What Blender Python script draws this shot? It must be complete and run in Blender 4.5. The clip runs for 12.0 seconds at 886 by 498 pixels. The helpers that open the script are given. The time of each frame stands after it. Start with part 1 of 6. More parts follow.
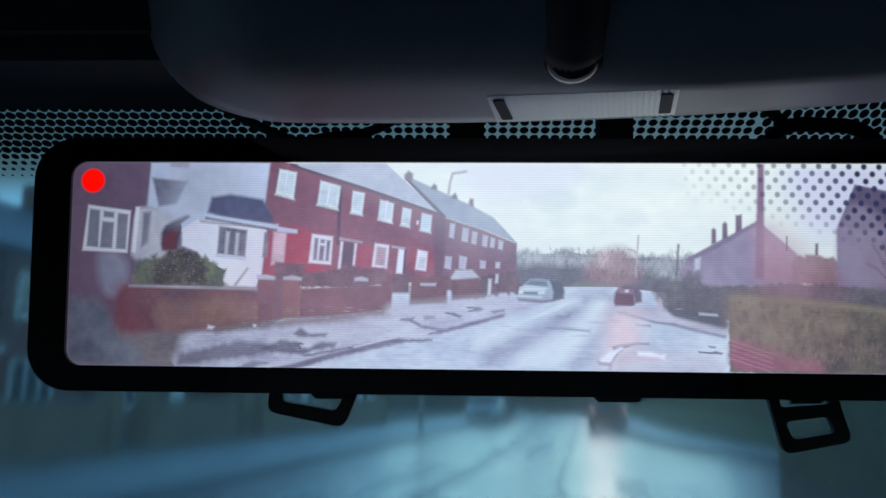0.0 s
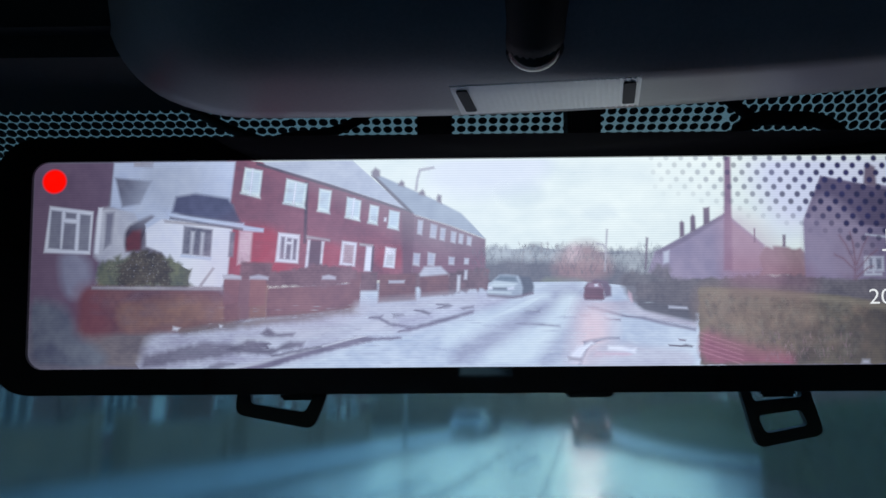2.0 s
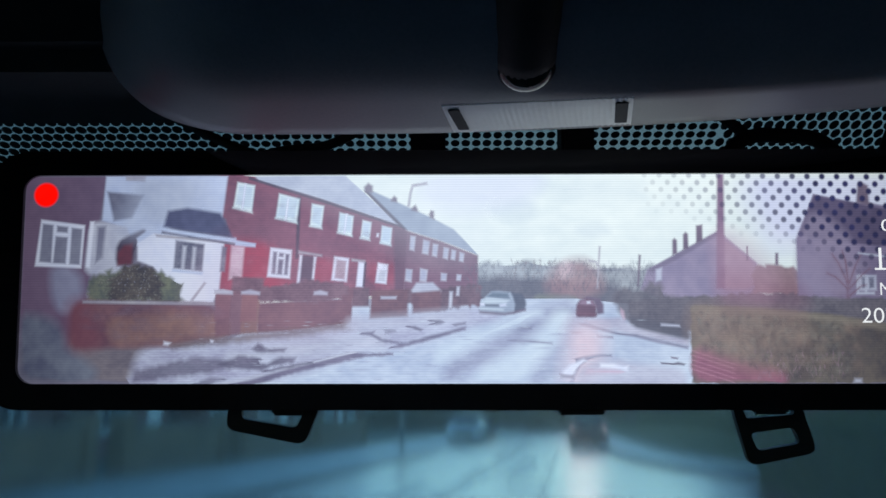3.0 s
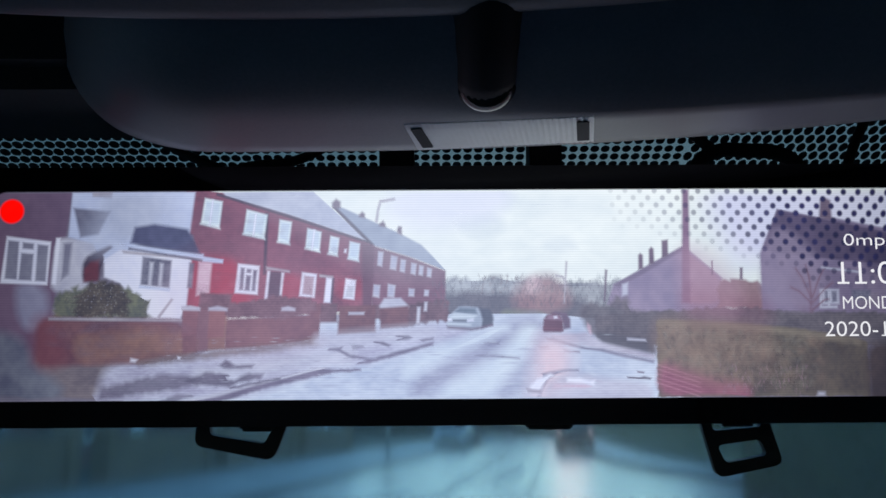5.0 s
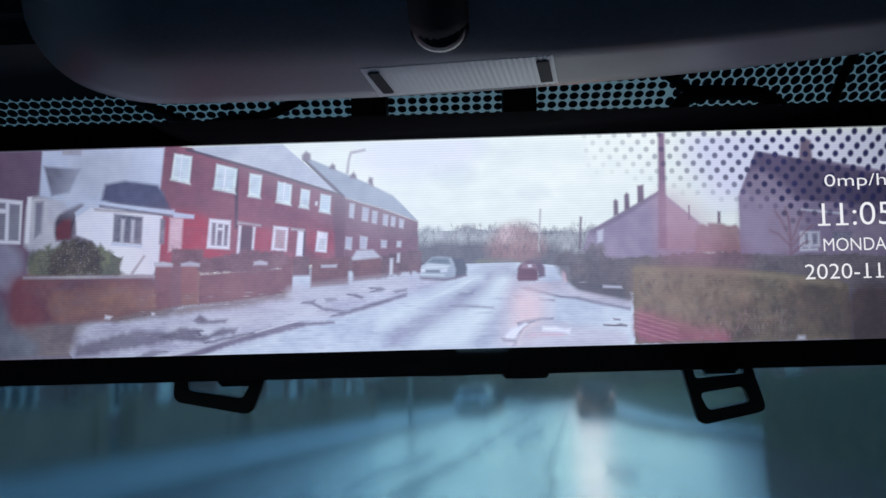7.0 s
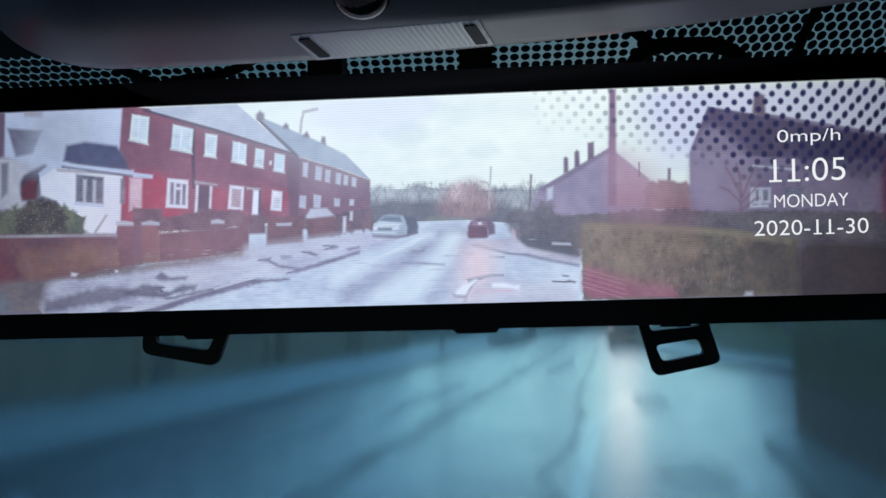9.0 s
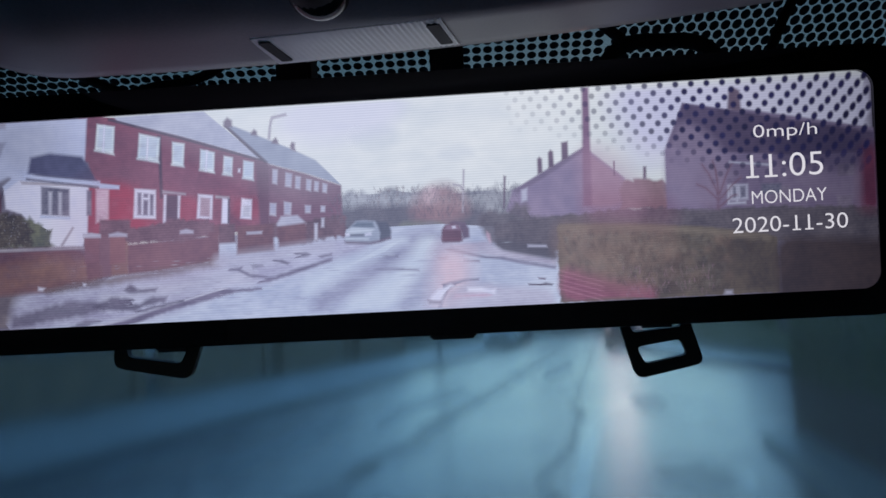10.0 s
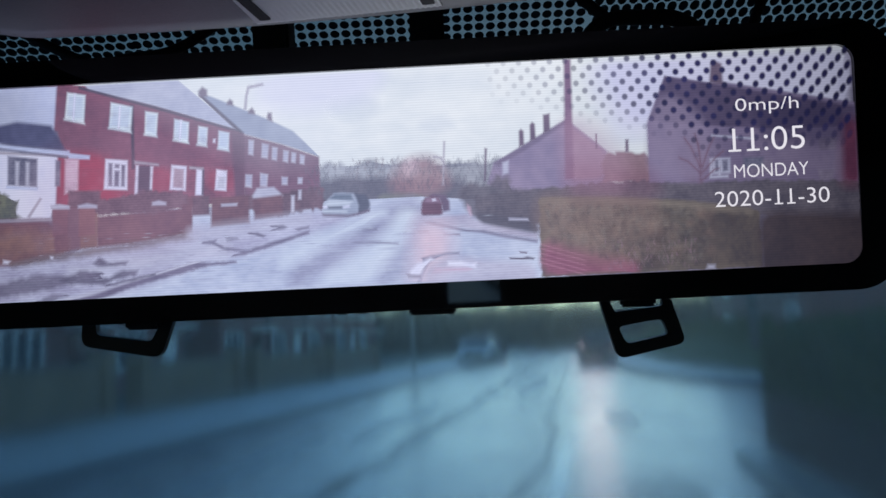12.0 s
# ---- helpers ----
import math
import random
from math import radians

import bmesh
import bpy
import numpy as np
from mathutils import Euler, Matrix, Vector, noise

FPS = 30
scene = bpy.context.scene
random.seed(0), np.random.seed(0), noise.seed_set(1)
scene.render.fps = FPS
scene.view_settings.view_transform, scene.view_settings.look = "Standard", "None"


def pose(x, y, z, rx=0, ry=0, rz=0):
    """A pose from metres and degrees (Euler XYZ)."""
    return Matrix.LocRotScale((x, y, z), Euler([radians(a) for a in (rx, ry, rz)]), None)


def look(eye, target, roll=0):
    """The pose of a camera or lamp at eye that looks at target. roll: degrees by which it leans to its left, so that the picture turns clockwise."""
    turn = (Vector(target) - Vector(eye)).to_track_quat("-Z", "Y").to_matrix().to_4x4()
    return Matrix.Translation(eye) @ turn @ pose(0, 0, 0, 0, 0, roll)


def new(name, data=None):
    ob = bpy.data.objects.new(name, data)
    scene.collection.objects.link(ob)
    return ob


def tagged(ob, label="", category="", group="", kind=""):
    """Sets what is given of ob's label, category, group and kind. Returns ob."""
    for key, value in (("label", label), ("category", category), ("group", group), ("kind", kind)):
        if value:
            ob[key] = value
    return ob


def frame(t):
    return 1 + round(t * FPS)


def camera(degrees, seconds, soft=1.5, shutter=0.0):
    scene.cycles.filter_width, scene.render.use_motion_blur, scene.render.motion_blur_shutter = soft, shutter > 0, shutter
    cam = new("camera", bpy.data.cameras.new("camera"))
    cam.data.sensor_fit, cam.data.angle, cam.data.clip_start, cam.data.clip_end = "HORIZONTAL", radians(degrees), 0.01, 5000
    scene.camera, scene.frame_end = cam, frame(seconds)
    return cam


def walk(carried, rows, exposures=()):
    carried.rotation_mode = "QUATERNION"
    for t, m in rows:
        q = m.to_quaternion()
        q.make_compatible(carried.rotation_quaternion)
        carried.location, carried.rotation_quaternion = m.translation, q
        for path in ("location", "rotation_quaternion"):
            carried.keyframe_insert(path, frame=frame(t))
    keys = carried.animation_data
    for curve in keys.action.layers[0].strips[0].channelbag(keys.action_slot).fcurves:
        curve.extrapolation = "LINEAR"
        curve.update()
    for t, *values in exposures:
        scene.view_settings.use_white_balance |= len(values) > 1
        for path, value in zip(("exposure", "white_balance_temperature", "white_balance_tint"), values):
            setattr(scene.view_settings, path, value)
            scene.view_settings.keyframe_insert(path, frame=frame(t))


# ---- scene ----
cam = camera(56.9, 12.0, soft=1.6)
# the mirror's own frame: origin at the middle of the screen's lower edge
FRAME = pose(0, 0, 1.25, 6.3, 0, 7.8)
PATH = [
    (0, -0.0210, -0.2375, 0.0176, 2.07, 4.12, 0.51),
    (0.5, -0.0158, -0.2437, 0.0154, 0.92, 4.79, -0.52),
    (1, -0.0153, -0.2393, 0.0110, 0.70, 4.96, -0.98),
    (1.5, -0.0156, -0.2361, 0.0134, 0.85, 4.95, -0.49),
    (2, -0.0172, -0.2351, 0.0125, 0.78, 5.16, -0.42),
    (2.5, -0.0169, -0.2348, 0.0155, 0.68, 5.36, -0.08),
    (3, -0.0156, -0.2349, 0.0158, 0.63, 5.49, -0.08),
    (4.8, -0.0108, -0.2359, 0.0184, -0.05, 5.96, -0.35),
    (5, -0.0103, -0.2360, 0.0187, -0.36, 5.84, -0.35),
    (5.5, -0.0092, -0.2358, 0.0145, 0.17, 5.08, -0.99),
    (6, -0.0054, -0.2361, 0.0144, 0.66, 4.74, -1.34),
    (6.5, 0.0011, -0.2324, 0.0130, 0.83, 3.74, -1.63),
    (7, 0.0028, -0.2329, 0.0141, 0.97, 3.51, -1.48),
    (7.2, 0.0065, -0.2328, 0.0124, 1.41, 3.06, -1.40),
    (8.8, 0.0266, -0.2371, 0.0245, 2.63, -1.17, -1.25),
    (9, 0.0261, -0.2361, 0.0207, 3.31, -1.18, -1.70),
    (9.5, 0.0279, -0.2343, 0.0217, 3.51, -0.96, -2.39),
    (10, 0.0318, -0.2314, 0.0202, 2.94, -0.82, -3.05),
    (10.5, 0.0253, -0.2293, 0.0123, 2.55, -0.96, -3.46),
    (11, 0.0224, -0.2293, 0.0136, 2.23, -0.59, -3.10),
    (11.5, 0.0321, -0.2249, 0.0097, 1.46, -0.61, -2.94),
    (11.8, 0.0306, -0.2263, 0.0087, 1.98, -0.52, -2.83),
    (12, 0.0297, -0.2272, 0.0081, 1.14, 0.27, -2.76),
]

walk(cam, [(t, FRAME @ pose(x, y, z, 90 + pitch, 0, yaw) @ pose(0, 0, 0, 0, 0, roll)) for t, x, y, z, yaw, pitch, roll in PATH], exposures=((0, 1.16, 6400, 6), (3.2, 1.19, 6400, 6), (5, 1.18, 6450, 11), (6.5, 1.17, 6440, 7), (7.2, 1.19, 6400, 10), (8.8, 1.24, 6400, 5), (9.1, 1.17, 6400, 5), (9.5, 0.88, 6400, 12), (10.6, 0.84, 6400, 18), (11.6, 0.94, 6400, 18), (12, 1.01, 6400, 17)))

# ---- light: a dull wet morning ----
world = bpy.data.worlds.new("sky")
scene.world = world
world.use_nodes = True
wn = world.node_tree.nodes
sky = wn.new("ShaderNodeTexSky")
sky.sky_type = "NISHITA"
sky.sun_disc = False
sky.sun_elevation = radians(8)
sky.sun_rotation = radians(1)
sky.dust_density = 0.1
sky.ozone_density = 3.0
sky.air_density = 1.0
wn["Background"].inputs["Strength"].default_value = 0.15
world.node_tree.links.new(sky.outputs["Color"], wn["Background"].inputs["Color"])
sun = new("sun", bpy.data.lights.new("sun", "SUN"))
sun.data.energy, sun.data.angle, sun.data.color = 0.007, radians(2.5), (1.0, 0.40, 0.30)
sun.matrix_world = look((1.05, 60, 8.43), (0, 0, 0))

# ---- materials ----
def lin(c):
    return tuple(((v / 255) / 12.92 if v <= 10 else ((v / 255 + 0.055) / 1.055) ** 2.4) for v in c) + (1.0,)


def surface(name, a, b, rough=0.6, scale=40.0, metal=0.0, bump=0.2, fine=8.0, spread=0.15):
    """Two colours mixed by coarse and fine noise, with a bumped, unevenly rough surface."""
    m = bpy.data.materials.new(name)
    m.use_nodes = True
    n, l = m.node_tree.nodes, m.node_tree.links
    p = n["Principled BSDF"]
    tc = n.new("ShaderNodeTexCoord")
    n1, n2 = n.new("ShaderNodeTexNoise"), n.new("ShaderNodeTexNoise")
    n1.inputs["Scale"].default_value, n2.inputs["Scale"].default_value = scale, scale * fine
    n1.inputs["Detail"].default_value, n2.inputs["Detail"].default_value = 4, 5
    for q in (n1, n2):
        l.new(tc.outputs["Object"], q.inputs["Vector"])
    add = n.new("ShaderNodeMath")
    add.operation = "MULTIPLY_ADD"
    add.inputs[1].default_value, add.inputs[2].default_value = 0.5, 0.0
    l.new(n2.outputs["Fac"], add.inputs[0])
    half = n.new("ShaderNodeMath")
    half.operation = "MULTIPLY_ADD"
    half.inputs[1].default_value = 0.5
    l.new(n1.outputs["Fac"], half.inputs[0])
    l.new(add.outputs[0], half.inputs[2])
    ramp = n.new("ShaderNodeValToRGB")
    ramp.color_ramp.elements[0].position, ramp.color_ramp.elements[1].position = 0.35, 0.65
    ramp.color_ramp.elements[0].color, ramp.color_ramp.elements[1].color = (*a, 1), (*b, 1)
    l.new(half.outputs[0], ramp.inputs["Fac"])
    l.new(ramp.outputs["Color"], p.inputs["Base Color"])
    mr = n.new("ShaderNodeMapRange")
    mr.inputs["To Min"].default_value, mr.inputs["To Max"].default_value = max(0.02, rough - spread), min(1, rough + spread)
    l.new(half.outputs[0], mr.inputs["Value"])
    l.new(mr.outputs["Result"], p.inputs["Roughness"])
    p.inputs["Metallic"].default_value = metal
    bp = n.new("ShaderNodeBump")
    bp.inputs["Strength"].default_value, bp.inputs["Distance"].default_value = bump, 0.3 / scale / fine
    l.new(n2.outputs["Fac"], bp.inputs["Height"])
    l.new(bp.outputs["Normal"], p.inputs["Normal"])
    return m


M_BEZEL = surface("black_glass_bezel", (0.003, 0.003, 0.004), (0.006, 0.006, 0.007), 0.03, 60, bump=0.0, spread=0.015)
# half-silvered mirror glass
M_BEZEL.node_tree.nodes["Principled BSDF"].inputs["IOR"].default_value = 1.65
M_BODY = surface("black_plastic", (0.008, 0.008, 0.009), (0.016, 0.016, 0.018), 0.5, 90, bump=0.3)
M_RUBBER = surface("black_rubber", (0.006, 0.006, 0.007), (0.014, 0.014, 0.015), 0.7, 120, bump=0.3)
M_CONSOLE = surface("grey_console_plastic", (0.16, 0.16, 0.18), (0.20, 0.198, 0.216), 0.42, 60, bump=0.15, fine=20)
M_LENS = surface("milky_lamp_plastic", (0.88, 0.88, 0.84), (0.94, 0.94, 0.90), 0.35, 80, bump=0.05)
M_LENSDARK = surface("dark_lens_end", (0.03, 0.03, 0.033), (0.05, 0.05, 0.05), 0.8, 80, bump=0.05)
M_HEADLINER = surface("headliner_cloth", (0.018, 0.021, 0.022), (0.028, 0.033, 0.034), 0.95, 150, bump=0.5)
M_FRIT = surface("black_glass_enamel", (0.004, 0.004, 0.005), (0.008, 0.008, 0.009), 0.35, 200, bump=0.0)
M_TRIM = surface("dark_trim", (0.012, 0.012, 0.013), (0.022, 0.022, 0.023), 0.7, 60)
# pale grey for unseen cabin panels, raised to bounce light onto the console
M_CABINBOUNCE = surface("grey_cabin_bounce", (0.30, 0.30, 0.31), (0.40, 0.40, 0.41), 0.9, 80, bump=0.4)
M_SENSOR = surface("smoked_sensor_dome", (0.010, 0.014, 0.013), (0.018, 0.024, 0.022), 0.12, 60, bump=0.0, spread=0.05)
M_SENSOR.node_tree.nodes["Principled BSDF"].inputs["Specular IOR Level"].default_value = 0.22
M_ROAD = surface("wet_asphalt", (0.035, 0.037, 0.04), (0.15, 0.152, 0.16), 0.24, 0.7, bump=0.12, fine=60, spread=0.22)
# tyre tracks and wet streaks run along the road
M_ROAD.node_tree.nodes["Noise Texture"].inputs["Scale"].default_value = 1.0
mp = M_ROAD.node_tree.nodes.new("ShaderNodeMapping")
mp.inputs["Scale"].default_value = (0.8, 0.45, 1.0)
M_ROAD.node_tree.links.new(M_ROAD.node_tree.nodes["Texture Coordinate"].outputs["Object"], mp.inputs["Vector"])
M_ROAD.node_tree.links.new(mp.outputs["Vector"], M_ROAD.node_tree.nodes["Noise Texture"].inputs["Vector"])
M_PAVE = surface("wet_concrete_flags", (0.22, 0.225, 0.205), (0.36, 0.36, 0.33), 0.42, 0.8, bump=0.2, fine=40, spread=0.15)
M_DRY = surface("worn_rough_asphalt", (0.05, 0.052, 0.056), (0.12, 0.122, 0.13), 0.33, 2.0, fine=40, spread=0.15)
M_TAR = surface("dark_tar_seam", (0.012, 0.012, 0.013), (0.03, 0.03, 0.03), 0.35, 2.0, fine=20)
M_MARK = surface("worn_road_paint", (0.35, 0.35, 0.34), (0.62, 0.62, 0.60), 0.2, 3.0, fine=20)
M_KERB = surface("concrete_kerb", (0.09, 0.09, 0.088), (0.16, 0.155, 0.15), 0.5, 2.0, fine=30)
M_GRASS = surface("rough_ground", (0.035, 0.05, 0.02), (0.09, 0.085, 0.04), 0.9, 0.6, fine=30)
M_BRICK = surface("red_brick", (0.13, 0.045, 0.035), (0.22, 0.075, 0.055), 0.75, 1.5, fine=30)
# brick with the shade beside the hedge put into its colour
M_BRICKSHADE = surface("shaded_brick", (0.05, 0.022, 0.016), (0.08, 0.034, 0.025), 0.6, 2.0, fine=30)
M_BRICKOLD = surface("weathered_orange_brick", (0.16, 0.10, 0.05), (0.28, 0.18, 0.10), 0.8, 1.5, fine=30)
M_RENDER = surface("white_render", (0.60, 0.60, 0.58), (0.78, 0.78, 0.76), 0.7, 1.2, fine=30)
M_SLATE = surface("grey_roof_tiles", (0.09, 0.09, 0.10), (0.17, 0.17, 0.18), 0.55, 1.5, fine=20)
M_UPVC = surface("white_window_plastic", (0.68, 0.68, 0.68), (0.8, 0.8, 0.8), 0.35, 3.0)
M_PANE = surface("dark_window_glass", (0.02, 0.025, 0.03), (0.05, 0.055, 0.06), 0.06, 1.0, bump=0.0, spread=0.03)
M_HEDGE = surface("hedge_leaves", (0.03, 0.055, 0.012), (0.10, 0.11, 0.03), 0.8, 3.0, fine=12)
for dull in (M_BRICKSHADE, M_HEDGE):
    dull.node_tree.nodes["Principled BSDF"].inputs["Specular IOR Level"].default_value = 0.1
M_WOOD = surface("winter_wood", (0.035, 0.035, 0.03), (0.085, 0.07, 0.06), 0.95, 0.5, fine=12)
M_BARK = surface("bare_bark", (0.06, 0.05, 0.045), (0.14, 0.11, 0.09), 0.9, 4.0)
M_SILVER = surface("silver_car_paint", (0.48, 0.50, 0.52), (0.56, 0.57, 0.58), 0.28, 4.0, metal=0.4, bump=0.0)
M_DARKCAR = surface("dark_red_car_paint", (0.05, 0.010, 0.014), (0.08, 0.014, 0.02), 0.25, 4.0, metal=0.2, bump=0.0)
M_TYRE = surface("tyre_rubber", (0.015, 0.015, 0.015), (0.03, 0.03, 0.03), 0.85, 20)
M_POST = surface("galvanised_post", (0.20, 0.20, 0.20), (0.30, 0.30, 0.29), 0.5, 5.0, metal=0.5)


def glowing(name, c, k):
    m = bpy.data.materials.new(name)
    m.use_nodes = True
    p = m.node_tree.nodes["Principled BSDF"]
    p.inputs["Base Color"].default_value = (*c, 1)
    p.inputs["Emission Color"].default_value, p.inputs["Emission Strength"].default_value = (*c, 1), k
    return m


# glow added to unlit tail lamps, to lay a pink reflection on the road
M_TAILGLOW = glowing("added_tail_glow", (1.0, 0.45, 0.38), 0.3)


def wet_glass():
    """A tinted windscreen, misted and wet on the outside."""
    m = bpy.data.materials.new("misted_windscreen_glass")
    m.use_nodes = True
    n, l = m.node_tree.nodes, m.node_tree.links
    p = n["Principled BSDF"]
    p.inputs["Transmission Weight"].default_value, p.inputs["IOR"].default_value = 1.0, 1.45
    tc, nz, mr = n.new("ShaderNodeTexCoord"), n.new("ShaderNodeTexNoise"), n.new("ShaderNodeMapRange")
    nz.inputs["Scale"].default_value = 14
    mr.inputs["To Min"].default_value, mr.inputs["To Max"].default_value = 0.043, 0.060
    l.new(tc.outputs["Object"], nz.inputs["Vector"])
    l.new(nz.outputs["Fac"], mr.inputs["Value"])
    l.new(mr.outputs["Result"], p.inputs["Roughness"])
    # the green-blue shade band along the top
    sep, band = n.new("ShaderNodeSeparateXYZ"), n.new("ShaderNodeValToRGB")
    l.new(tc.outputs["Object"], sep.inputs["Vector"])
    mz = n.new("ShaderNodeMapRange")
    mz.inputs["From Min"].default_value, mz.inputs["From Max"].default_value = 0.048, 0.068
    l.new(sep.outputs["Z"], mz.inputs["Value"])
    l.new(mz.outputs["Result"], band.inputs["Fac"])
    band.color_ramp.elements[0].color, band.color_ramp.elements[1].color = (0.58, 0.89, 0.98, 1), (0.120, 0.134, 0.112, 1)
    l.new(band.outputs["Color"], p.inputs["Base Color"])
    # a fine mist that spreads part of the light widely
    mist, mix = n.new("ShaderNodeBsdfPrincipled"), n.new("ShaderNodeMixShader")
    mist.inputs["Transmission Weight"].default_value, mist.inputs["IOR"].default_value = 1.0, 1.45
    mist.inputs["Roughness"].default_value = 0.42
    l.new(band.outputs["Color"], mist.inputs["Base Color"])
    mix.inputs["Fac"].default_value = 0.03
    l.new(p.outputs["BSDF"], mix.inputs[1])
    l.new(mist.outputs["BSDF"], mix.inputs[2])
    l.new(mix.outputs["Shader"], n["Material Output"].inputs["Surface"])
    return m


M_GLASS = wet_glass()


# ---- mesh helpers ----
def obj(name, bm, mat, parent=None, m=None, smooth=False):
    me = bpy.data.meshes.new(name)
    bmesh.ops.recalc_face_normals(bm, faces=bm.faces)
    bm.to_mesh(me)
    bm.free()
    me.materials.append(mat)
    for f in me.polygons:
        f.use_smooth = smooth
    ob = new(name, me)
    if parent:
        ob.parent = parent
    elif m is not None:
        ob.matrix_world = m
    return ob


def part(name, bm, mat, parent, label="", smooth=False):
    return tagged(obj(name, bm, mat, parent, smooth=smooth), label)


def box(bm, a, b, bevel=0.0, seg=2):
    vs = [bm.verts.new((x, y, z)) for x in (a[0], b[0]) for y in (a[1], b[1]) for z in (a[2], b[2])]
    fs = [bm.faces.new([vs[i] for i in q]) for q in ((0, 1, 3, 2), (4, 6, 7, 5), (0, 4, 5, 1), (2, 3, 7, 6), (0, 2, 6, 4), (1, 5, 7, 3))]
    if bevel:
        es = list({e for f in fs for e in f.edges})
        bmesh.ops.bevel(bm, geom=es, offset=bevel, segments=seg, affect="EDGES")
    return bm


def cube(a, b, bevel=0.0, seg=2):
    return box(bmesh.new(), a, b, bevel, seg)


def thing(name, m, label, category, group="", kind=""):
    ob = new(name)
    ob.empty_display_size = 0.05
    ob.matrix_world = m
    return tagged(ob, label, category, group, kind)


def rounded(x0, z0, x1, z1, r, n=8):
    out = []
    for cx, cz, a0 in ((x1 - r, z1 - r, 0), (x0 + r, z1 - r, 90), (x0 + r, z0 + r, 180), (x1 - r, z0 + r, 270)):
        for i in range(n + 1):
            a = radians(a0 + 90 * i / n)
            out.append((cx + r * math.cos(a), cz + r * math.sin(a)))
    return out


def slab(bm, outline, y0, y1, inner=None):
    """An upright plate between y0 and y1 from an outline in x and z, with an inner outline of as many points cut out."""
    rings = [[bm.verts.new((x, y, z)) for x, z in o] for o in ([outline] if inner is None else [outline, inner]) for y in (y0, y1)]
    k = len(outline)
    for r in range(0, len(rings), 2):
        for i in range(k):
            bm.faces.new((rings[r][i], rings[r][(i + 1) % k], rings[r + 1][(i + 1) % k], rings[r + 1][i]))
    if inner is None:
        bm.faces.new(rings[0])
        bm.faces.new(rings[1])
    else:
        for a, b in ((0, 2), (1, 3)):
            for i in range(k):
                bm.faces.new((rings[a][i], rings[a][(i + 1) % k], rings[b][(i + 1) % k], rings[b][i]))
    return bm

def smooth_loop(pts, r, n=5):
    """The corners of a loop rounded off."""
    out, k = [], len(pts)
    for i in range(k):
        p, a, b = Vector(pts[i]), Vector(pts[i - 1]), Vector(pts[(i + 1) % k])
        ra = min(r[i] if isinstance(r, tuple) else r, (a - p).length * 0.45, (b - p).length * 0.45)
        s, e = p + (a - p).normalized() * ra, p + (b - p).normalized() * ra
        for j in range(n + 1):
            t = j / n
            q = s * (1 - t) ** 2 + p * 2 * t * (1 - t) + e * t ** 2
            out.append((q.x, q.y))
    return out


# ---- the street outside ----
def ground_sheet(name, x0, x1, y0, y1, z, mat, label, step=4.0):
    bm = bmesh.new()
    nx, ny = max(1, int((x1 - x0) / step)), max(1, int((y1 - y0) / step))
    g = [[bm.verts.new((x0 + (x1 - x0) * i / nx, y0 + (y1 - y0) * j / ny, z)) for i in range(nx + 1)] for j in range(ny + 1)]
    for j in range(ny):
        for i in range(nx):
            bm.faces.new((g[j][i], g[j][i + 1], g[j + 1][i + 1], g[j + 1][i]))
    return tagged(obj(name, bm, mat), label, name.split("_")[0], kind="structure")


ground_sheet("ground", -900, 900, -300, 1500, -0.02, M_GRASS, "rough damp ground and gardens to the horizon", 60)
ground_sheet("road", -5.3, 2.0, -30, 140, 0.0, M_ROAD, "wet grey asphalt road shining under dull sky", 2)
ground_sheet("side_road", 2.0, 26, 9.2, 34, 0.0, M_ROAD, "wet asphalt side turning off the road", 2)


def far_kerb(y):
    """Where the kerb round the far corner of the side turning lies across the road."""
    return 1.35 + 9.0 * math.exp(-(y - 12.0) / 5.2)


def sheet_beyond_kerb(name, off0, off1, z0, z1, mat, label, category):
    """A strip that follows the rounded far corner, between two distances behind the kerb line."""
    b = bmesh.new()
    ys = [12.0 + 0.5 * i for i in range(60)] + [42 + 7.0 * i for i in range(15)]
    rows = [[b.verts.new((far_kerb(y) + o, y + o * 0.8 * math.exp(-(y - 12) / 9.0), z)) for o, z in ((off0, -0.1), (off0, z0), (off1, z1), (off1, -0.1))] for y in ys]
    for p, q in zip(rows, rows[1:]):
        for k in range(4):
            b.faces.new((p[k], p[(k + 1) % 4], q[(k + 1) % 4], q[k]))
    b.faces.new(rows[0]); b.faces.new(rows[-1])
    return tagged(obj(name, b, mat), label, category, kind="structure")


for x0, x1, y0, y1 in ((-9.2, -5.3, -30, 140), (1.50, 1.86, -30, 8.2)):
    b = cube((x0, y0, -0.1), (x1, y1, 0.09))
    tagged(obj("pavement", b, M_PAVE), "wet pale concrete pavement beside the road", "pavement", kind="structure")
sheet_beyond_kerb("kerb", 0.0, 0.14, 0.12, 0.12, M_TRIM, "dark wet kerb curving round the side turning", "kerb")
sheet_beyond_kerb("pavement", 0.14, 2.0, 0.10, 0.11, M_PAVE, "wet pavement round the far corner", "pavement")
sheet_beyond_kerb("bank", 2.0, 3.4, 0.25, 1.0, M_HEDGE, "dark planted bank behind the far pavement", "bank")
# dark strip added on the road to stand in for the kerb's shaded face
tagged(obj('gutter', cube((-5.30, -30, 0.001), (-4.98, 140, 0.005)), M_TAR), 'dark strip along the kerb, added for its dark face', 'gutter', kind='structure')
b = bmesh.new()
y = -30.0
while y < 140:
    box(b, (-5.42, y + 0.006, -0.1), (-5.28, min(140, y + 0.909), 0.10))
    y += 0.915
tagged(obj("kerb", b, M_KERB), "row of wet concrete kerb stones", "kerb", kind="structure")


